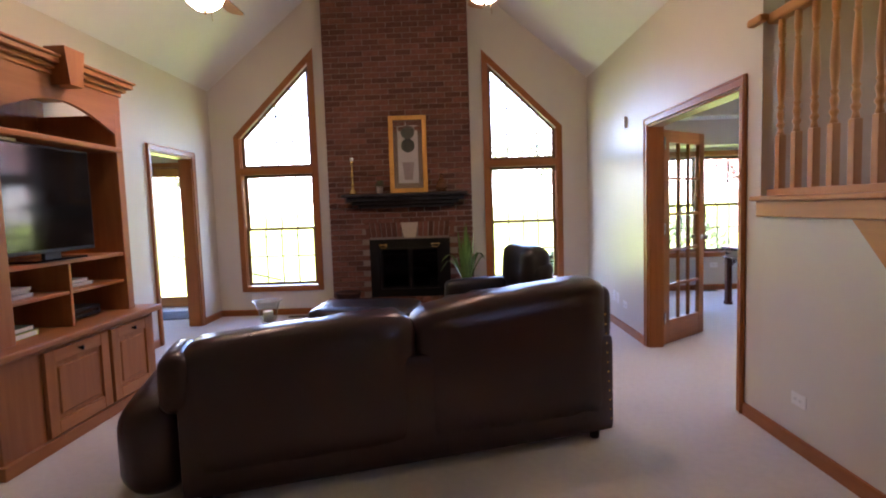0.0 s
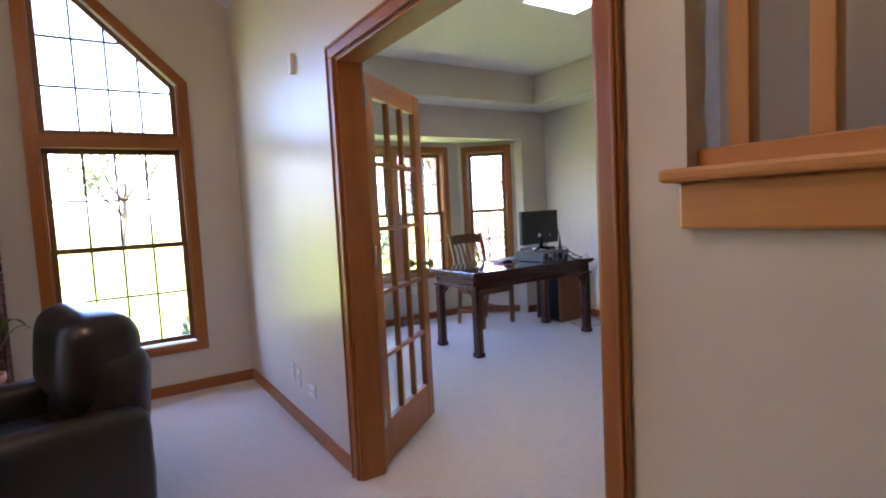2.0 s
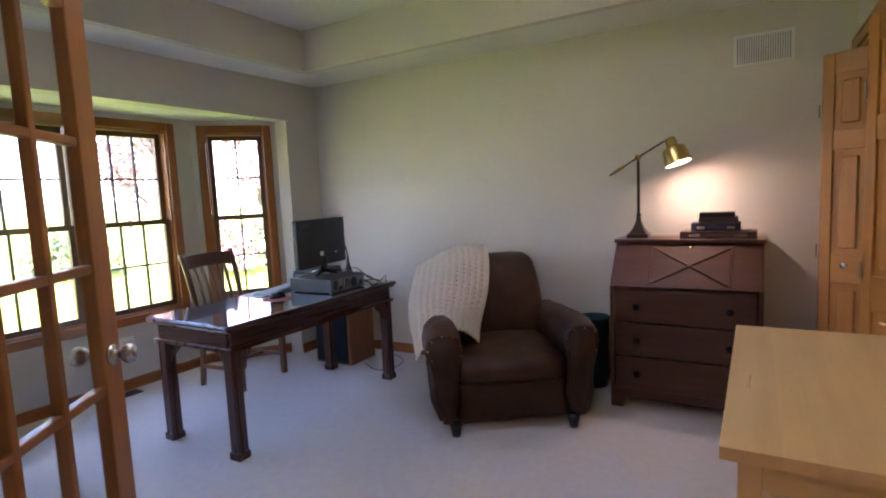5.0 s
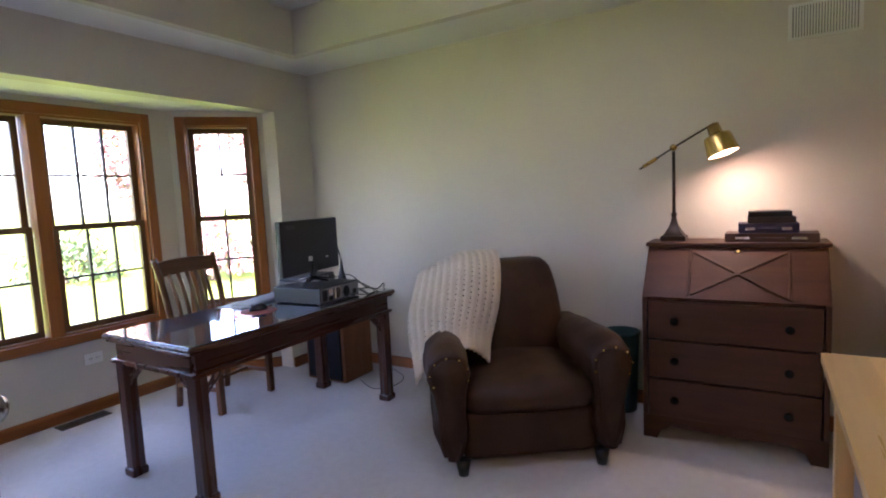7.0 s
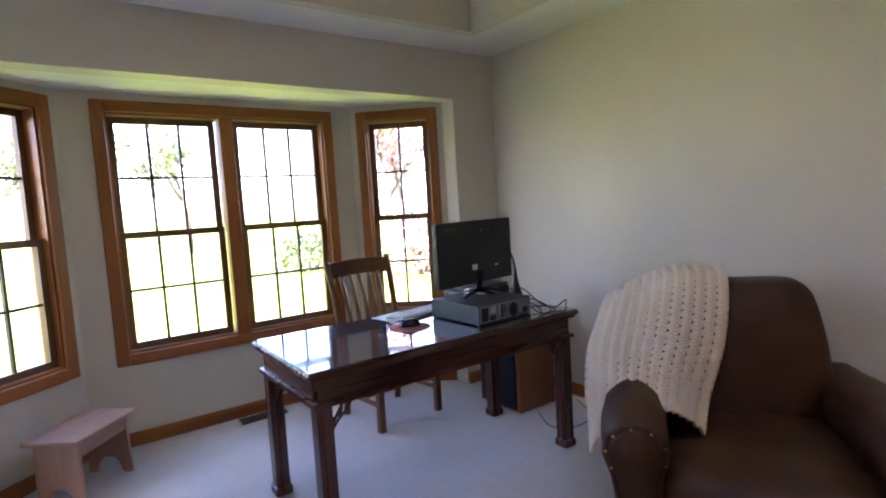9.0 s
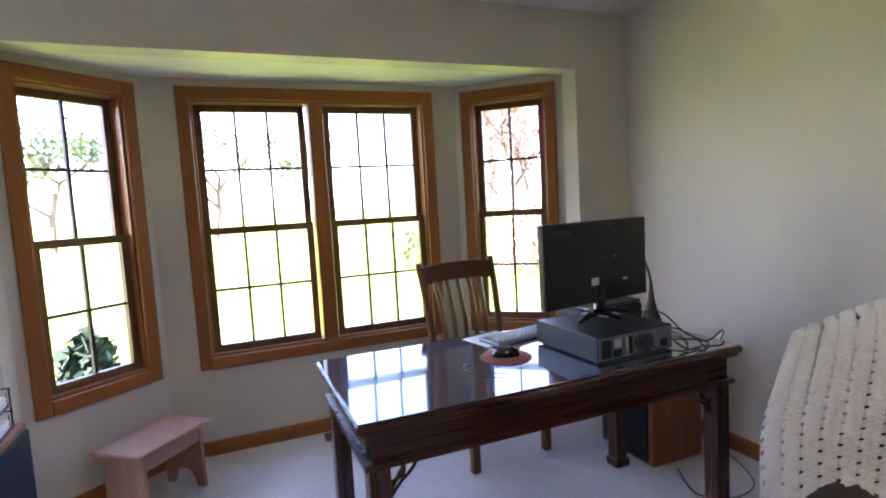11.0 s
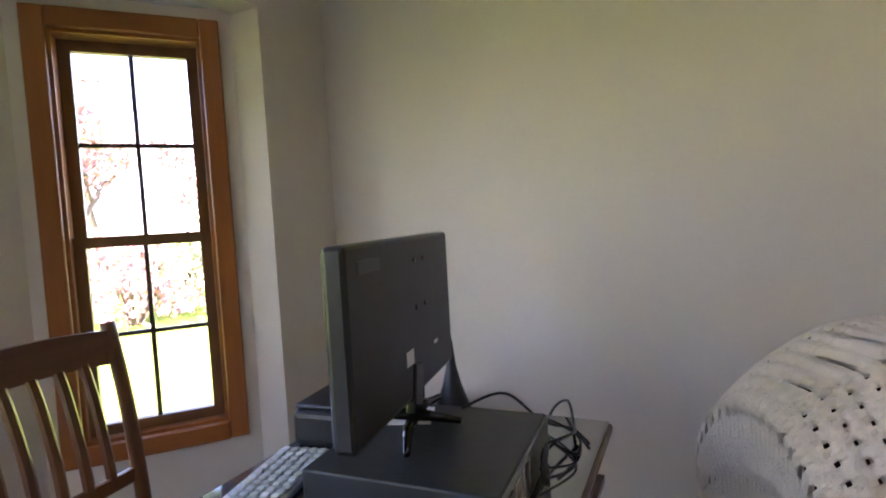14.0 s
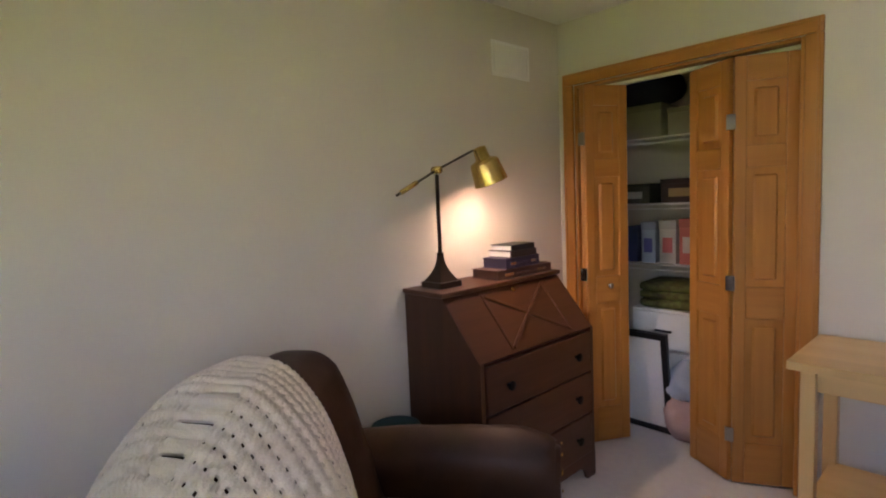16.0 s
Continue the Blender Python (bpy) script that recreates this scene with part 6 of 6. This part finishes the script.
# ---- closet contents ----


def wire_shelf(z):
    s = thing("wire_shelf", pose(0, 0, z), "white coated wire closet shelf", "shelf", "closet shelves")
    tube("front_rod", [(2.03, -0.40, 0), (3.69, -0.40, 0)], 0.005, WHITE, s, 8)
    tube("front_rod", [(2.03, -0.395, -0.028), (3.69, -0.395, -0.028)], 0.004, WHITE, s, 8)
    bm = bmesh.new()
    for k in range(56):
        x = 2.04 + 0.0295 * k
        add_box(bm, (x, -0.72, 0.002), (x + 0.003, -0.398, 0.005))
    part("wires", bm, WHITE, s)
    tube("back_rod", [(2.03, -0.716, 0), (3.69, -0.716, 0)], 0.004, WHITE, s, 6)
    return s


for z in (1.735, 1.345, 0.98):
    wire_shelf(z)


def carton(x, y, z, w, d, h, colour, label, category="box", rot=0.0, band=None):
    b = thing("storage_box", pose(x, y, z + 0.006, 0, 0, rot), label, category, "closet contents")
    box("box", (-w / 2, -d / 2, 0), (w / 2, d / 2, h * 0.8), material("carton", colour, 0.7, bump=0.1), b, 0.003)
    box("lid", (-w / 2 - 0.003, -d / 2 - 0.003, h * 0.8), (w / 2 + 0.003, d / 2 + 0.003, h), material("carton_lid", [c * 0.8 for c in colour], 0.6), b, 0.003)
    if band:
        box("label_patch", (-w * 0.3, d / 2, h * 0.25), (w * 0.3, d / 2 + 0.002, h * 0.6), material("label_patch", band, 0.6), b, 0)
    return b


for args in ((2.82, -0.55, 1.735, 0.26, 0.26, 0.10, (0.22, 0.22, 0.14), "olive patterned box on a wire shelf"), (3.12, -0.55, 1.735, 0.22, 0.24, 0.16, (0.25, 0.24, 0.18), "grey-green storage box on a wire shelf"), (3.38, -0.55, 1.735, 0.22, 0.24, 0.20, (0.30, 0.29, 0.20), "khaki box on a wire shelf"),
             (3.16, -0.55, 1.345, 0.24, 0.22, 0.14, (0.05, 0.025, 0.02), "dark brown box on a wire shelf", "box", 0, (0.35, 0.25, 0.1)), (3.46, -0.55, 1.345, 0.24, 0.25, 0.12, (0.03, 0.03, 0.03), "black box on a wire shelf", "box", 0, (0.5, 0.5, 0.48)), (2.86, -0.55, 1.345, 0.24, 0.25, 0.17, (0.30, 0.08, 0.05), "red box on a wire shelf"),
             (3.24, -0.54, 0.98, 0.10, 0.2, 0.26, (0.55, 0.50, 0.45), "cream game box standing on a wire shelf", "box", 0, (0.6, 0.15, 0.15)), (3.12, -0.54, 0.98, 0.10, 0.2, 0.27, (0.60, 0.18, 0.15), "red and white game box on a wire shelf", "box", 0, (0.6, 0.55, 0.5)), (3.36, -0.54, 0.98, 0.09, 0.2, 0.25, (0.35, 0.40, 0.50), "pale blue box on a wire shelf", "box", 0, (0.1, 0.1, 0.3)), (3.48, -0.54, 0.98, 0.10, 0.2, 0.22, (0.04, 0.06, 0.16), "dark blue box on a wire shelf"), (3.0, -0.54, 0.98, 0.09, 0.2, 0.28, (0.16, 0.03, 0.04), "maroon box on a wire shelf"), (2.86, -0.54, 0.98, 0.12, 0.2, 0.24, (0.4, 0.1, 0.08), "brick red box on a wire shelf")):
    carton(*args)
dw = thing("drawer_unit", pose(3.22, -0.52, 0), "white three-drawer closet unit", "drawer unit")
box("carcass", (-0.2, -0.19, 0), (0.2, 0.17, 0.72), WHITE, dw, 0.004)
for k in range(3):
    f_ = box("drawer_front", (-0.19, 0.17, 0.03 + 0.23 * k), (0.19, 0.186, 0.245 + 0.23 * k), WHITE, dw, 0.004)
    box("handle", (-0.05, 0.186, 0.13 + 0.23 * k), (0.05, 0.196, 0.145 + 0.23 * k), BLACK, f_, 0.002)
fb = thing("folded_blanket", pose(3.22, -0.50, 0.721), "green and brown folded blanket on the drawer unit", "blanket")
for k in range(3):
    soft("fold", (-0.17, -0.14, 0.05 * k), (0.17, 0.13, 0.05 * k + 0.055), material("plaid", (0.16, 0.18, 0.04), 0.9, second=(0.07, 0.05, 0.02), scale=30), fb, 0.025, 0.01)
fp = thing("leaning_frame", pose(3.30, -0.30, 0.0, -8, 0, 0), "black picture frame with white mount leaning in the closet", "picture frame")
slab("frame", rect(-0.16, 0, 0.16, 0.62), [rect(-0.125, 0.035, 0.125, 0.585)], on_y(0.0), (0, 0.025, 0), BLACK, fp)
box("mount", (-0.13, 0.006, 0.03), (0.13, 0.012, 0.59), PAPER, fp, 0)
bg = thing("cloth_bag", pose(3.02, -0.33, 0), "pale pink and blue cloth bag on the closet floor", "bag")
soft("bag", (-0.17, -0.14, 0.0), (0.17, 0.14, 0.24), material("cloth_pink", (0.62, 0.42, 0.38), 0.9), bg, 0.11, 0.03, wrinkle=0.03)
soft("bundle", (-0.13, -0.12, 0.2), (0.15, 0.11, 0.42), material("cloth_blue", (0.45, 0.52, 0.62), 0.9), bg, 0.10, 0.03, wrinkle=0.03)
jk = thing("dark_jacket", pose(3.34, -0.52, 1.742), "dark navy folded jacket on the top closet shelf", "clothing")
jk.matrix_world = pose(3.40, -0.55, 1.742 + 0.206)
soft("jacket", (-0.16, -0.14, 0.0), (0.16, 0.14, 0.2), material("navy_cloth", (0.015, 0.018, 0.035), 0.9), jk, 0.08, 0.03, wrinkle=0.03)

# ---- lamp light ----
bl_ = bpy.data.lights.new("lamp_bulb", "POINT")
bl_.energy, bl_.color, bl_.shadow_soft_size = 0.16, (1.0, 0.62, 0.40), 0.02
lo = new("lamp_light", bl_)
lo.matrix_world = lamp.matrix_world @ sm @ Matrix.Translation((0, 0, 0.158))

# ---- outdoors ----


def tree(m, height, spread, seed, mat_, label, clumps=900, bare=0.5):
    """A tapered trunk, limbs that fork, and a crown of many small leaves with gaps."""
    rnd = random.Random(seed)
    t = thing("tree", m, label, "tree", "garden trees")
    bm = bmesh.new()
    tips = []

    def limb(p, way, length, r, depth):
        pts = [p]
        for k in range(4):
            way = (way + Vector((rnd.uniform(-0.25, 0.25), rnd.uniform(-0.25, 0.25), rnd.uniform(-0.05, 0.2)))).normalized()
            pts.append(pts[-1] + way * length / 4)
        add_tube(bm, pts, [r * (1 - 0.13 * k) for k in range(5)], 6)
        if depth == 0:
            tips.extend(pts[1:])
            return
        if depth == 1:
            tips.extend(pts[3:])
        for k in range(rnd.randint(3, 4)):
            a = rnd.uniform(0, 6.283)
            out = Vector((math.cos(a), math.sin(a), rnd.uniform(0.15, 0.8))).normalized()
            limb(pts[rnd.randint(2, 4)], (way * 0.4 + out).normalized(), length * rnd.uniform(0.55, 0.75), r * 0.5, depth - 1)

    limb(Vector((0, 0, -0.05)), Vector((0, 0, 1)), height * 0.38, height * 0.022, 3)
    part("trunk", bm, BARK, t)
    bm = bmesh.new()
    for k in range(clumps):
        p = rnd.choice(tips) + Vector((rnd.gauss(0, 1), rnd.gauss(0, 1), rnd.gauss(0, 1))) * spread * 0.06
        s = height * 0.014 * rnd.uniform(0.6, 1.4)
        n_ = Vector((rnd.gauss(0, 1), rnd.gauss(0, 1), rnd.gauss(0, 1))).normalized()
        q = n_.orthogonal().normalized() * s
        w = n_.cross(q)
        vs_ = [bm.verts.new(p + q), bm.verts.new(p + w * 0.6 + n_ * s * 0.2), bm.verts.new(p - q), bm.verts.new(p - w * 0.6 + n_ * s * 0.2)]
        bm.faces.new(vs_)
    part("crown", bm, mat_, t)
    return t


def shrub(m, r, h, seed, mat_, label, count=1600):
    rnd = random.Random(seed)
    t = thing("shrub", m, label, "shrub", "garden shrubs")
    bm = bmesh.new()
    for k in range(14):
        a = rnd.uniform(0, 6.283)
        tip = Vector((math.cos(a) * r * rnd.uniform(0.3, 0.9), math.sin(a) * r * rnd.uniform(0.3, 0.9), h * rnd.uniform(0.6, 1.0)))
        add_tube(bm, [(0.1 * math.cos(a), 0.1 * math.sin(a), -0.05), tip * 0.5 + Vector((0, 0, 0.1)), tip], [0.03, 0.02, 0.008], 5)
    part("stems", bm, BARK, t)
    bm = bmesh.new()
    for k in range(count):
        a, b = rnd.uniform(0, 6.283), rnd.uniform(0.05, 1.5)
        f = rnd.uniform(0.55, 1.05) * (1 + 0.25 * noise.noise(Vector((math.cos(a) * 2, math.sin(a) * 2, b * 2 + seed))))
        p = Vector((math.cos(a) * math.cos(b) * r * f, math.sin(a) * math.cos(b) * r * f, 0.05 + math.sin(b) * h * f))
        s = 0.07 * rnd.uniform(0.6, 1.5)
        n_ = Vector((rnd.gauss(0, 1), rnd.gauss(0, 1), rnd.gauss(0, 1))).normalized()
        q = n_.orthogonal().normalized() * s
        w = n_.cross(q)
        bm.faces.new([bm.verts.new(p + q), bm.verts.new(p + w * 0.55), bm.verts.new(p - q), bm.verts.new(p - w * 0.55)])
    part("foliage", bm, mat_, t)
    return t


GZ = -0.45
EVERGREEN = material("evergreen", (0.022, 0.045, 0.022), 0.7, second=(0.012, 0.028, 0.014), scale=20, per_piece=0.3)
for k, (x, y, h, mat_, words, n) in enumerate(((10.5, 17.0, 7.5, BLOSSOM, "pale pink budding garden tree beyond the lawn", 1500), (16.0, 19.0, 8.0, BLOSSOM, "pale pink budding tree at the lawn's edge", 1500), (13.5, 25.0, 10.0, LEAF_PALE, "young spring-green tree at the lawn's edge", 1700), (6.5, 32.0, 10.0, LEAF_PALE, "distant spring-green tree beyond the lawn", 1500), (22.0, 15.0, 9.0, LEAF_PALE, "spring-green tree at the lawn's side", 1600), (-9.0, 42.0, 12.0, LEAF, "distant green tree across the lawn", 1800), (0.5, 48.0, 13.0, LEAF_PALE, "distant tree across the lawn", 1800), (19.0, 30.0, 12.0, BLOSSOM, "distant pale blossoming tree beyond the lawn", 1700), (-20.0, 36.0, 11.0, LEAF_PALE, "distant tree across the lawn", 1500))):
    tree(pose(x, y, GZ, 0, 0, k * 40), h, h * 0.6, 11 + k, mat_, words, n)
for k, (x, y, r, h, mat_, words) in enumerate(((8.5, 12.5, 1.3, 1.5, BLOSSOM, "reddish budding shrub on the lawn"), (10.8, 13.0, 1.4, 1.7, LEAF_PALE, "pale green shrub on the lawn"), (13.2, 13.8, 1.6, 1.6, BLOSSOM, "brownish spring shrub on the lawn"), (16.0, 14.2, 1.6, 2.0, LEAF, "green shrub on the lawn"), (7.2, 16.5, 1.3, 1.2, LEAF, "low green shrub on the lawn"), (0.15, 6.75, 0.34, 0.72, EVERGREEN, "dark green clipped bush by the house wall"))):
    shrub(pose(x, y, GZ), r, h, 31 + k, mat_, words, 1600 if k < 5 else 1200)

# ---- bricks of the chimney and hearth ----
BL, BH, BD = 0.189, 0.056, 0.03
PITCH, RISE = (CX1 - CX0) / 9, 0.0665


def brick_mesh(name, size):
    bm = add_box(bmesh.new(), [-s / 2 for s in size], [s / 2 for s in size], 0.004, 1)
    me = bpy.data.meshes.new(name)
    bm.to_mesh(me)
    bm.free()
    me.materials.append(BRICK)
    return me


full, halfb, upright = brick_mesh("brick", (BL, BD, BH)), brick_mesh("half_brick", (0.0895, BD, BH)), brick_mesh("soldier_brick", (BH, BD, BL))
hearth_top = brick_mesh("hearth_brick", (0.094, 0.21, 0.03))
rnd = random.Random(9)
placed = []
row = 0
z = 0.30 + RISE / 2
while z < 4.9:
    spots = [(CX0 + PITCH * (k + 0.5), BL) for k in range(9)]
    if row % 2:
        spots = [(CX0 + PITCH * (k + 1), BL) for k in range(8)] + [(CX0 + PITCH / 4, 0.0895), (CX1 - PITCH / 4, 0.0895)]
    for x, w in spots:
        skip = FX0 - 0.01 < x < FX1 + 0.01 and z < FZ1 + 0.02
        arch_ = -2.86 < x < -1.75 and FZ1 + 0.02 <= z < 1.255
        if not (skip or arch_):
            placed.append((x, z, w))
    z += RISE
    row += 1
count = 0
rest = bmesh.new()
for x, z, w in placed:
    y = CF + BD / 2 - 0.004 + rnd.uniform(-0.0025, 0.0025)
    if 0.9 < z < 3.3 and count < 300:
        ob = new("brick", full if w == BL else halfb)
        ob.parent = chim
        ob.matrix_local = pose(x, y, z, 0, rnd.uniform(-0.6, 0.6), rnd.uniform(-0.5, 0.5))
        count += 1
    else:
        add_box(rest, (x - w / 2, y - BD / 2, z - BH / 2), (x + w / 2, y + BD / 2, z + BH / 2))
for side, x0 in ((-1, CX0), (1, CX1)):
    z, row = 0.30 + RISE / 2, 0
    while z < 4.9:
        y = CF + 0.0275
        first = row % 2 == 0
        while y < LN - 0.02:
            y1 = min(y + (0.07 if first else BL), LN - 0.004)
            add_box(rest, (x0 - 0.006 if side < 0 else x0 - 0.024, y, z - BH / 2), (x0 + 0.024 if side < 0 else x0 + 0.006, y1, z + BH / 2))
            y = y1 + 0.0098
            first = False
        z += RISE
        row += 1
ob = part("bricks", rest, BRICK, chim)
tagged(ob, kind="stuff")
for k in range(17):
    x = -2.83 + 0.0665 * k
    if -2.43 < x < -2.17:
        continue
    ob = new("brick", upright)
    ob.parent = chim
    ob.matrix_local = pose(x, CF + BD / 2 - 0.004, 1.15, 0, (x + 2.3) * 14, 0)
# hearth faces and top
for row in range(4):
    z = 0.035 + RISE * row
    x = CX0 - 0.06 + 0.1 * (row % 2)
    while x < CX1 + 0.06 - 0.05:
        ob = new("brick", full)
        ob.parent = chim
        ob.matrix_local = pose(min(x + BL / 2, CX1 + 0.06 - BL / 2), 2.93 - BD / 2 + 0.012, z, 0, rnd.uniform(-0.5, 0.5), 0)
        x += PITCH
for k in range(19):
    for j in range(2):
        ob = new("brick", hearth_top)
        ob.parent = chim
        ob.matrix_local = pose(CX0 - 0.005 + 0.101 * k, 3.03 + 0.219 * j, 0.28, rnd.uniform(-0.4, 0.4), 0, rnd.uniform(-0.5, 0.5))
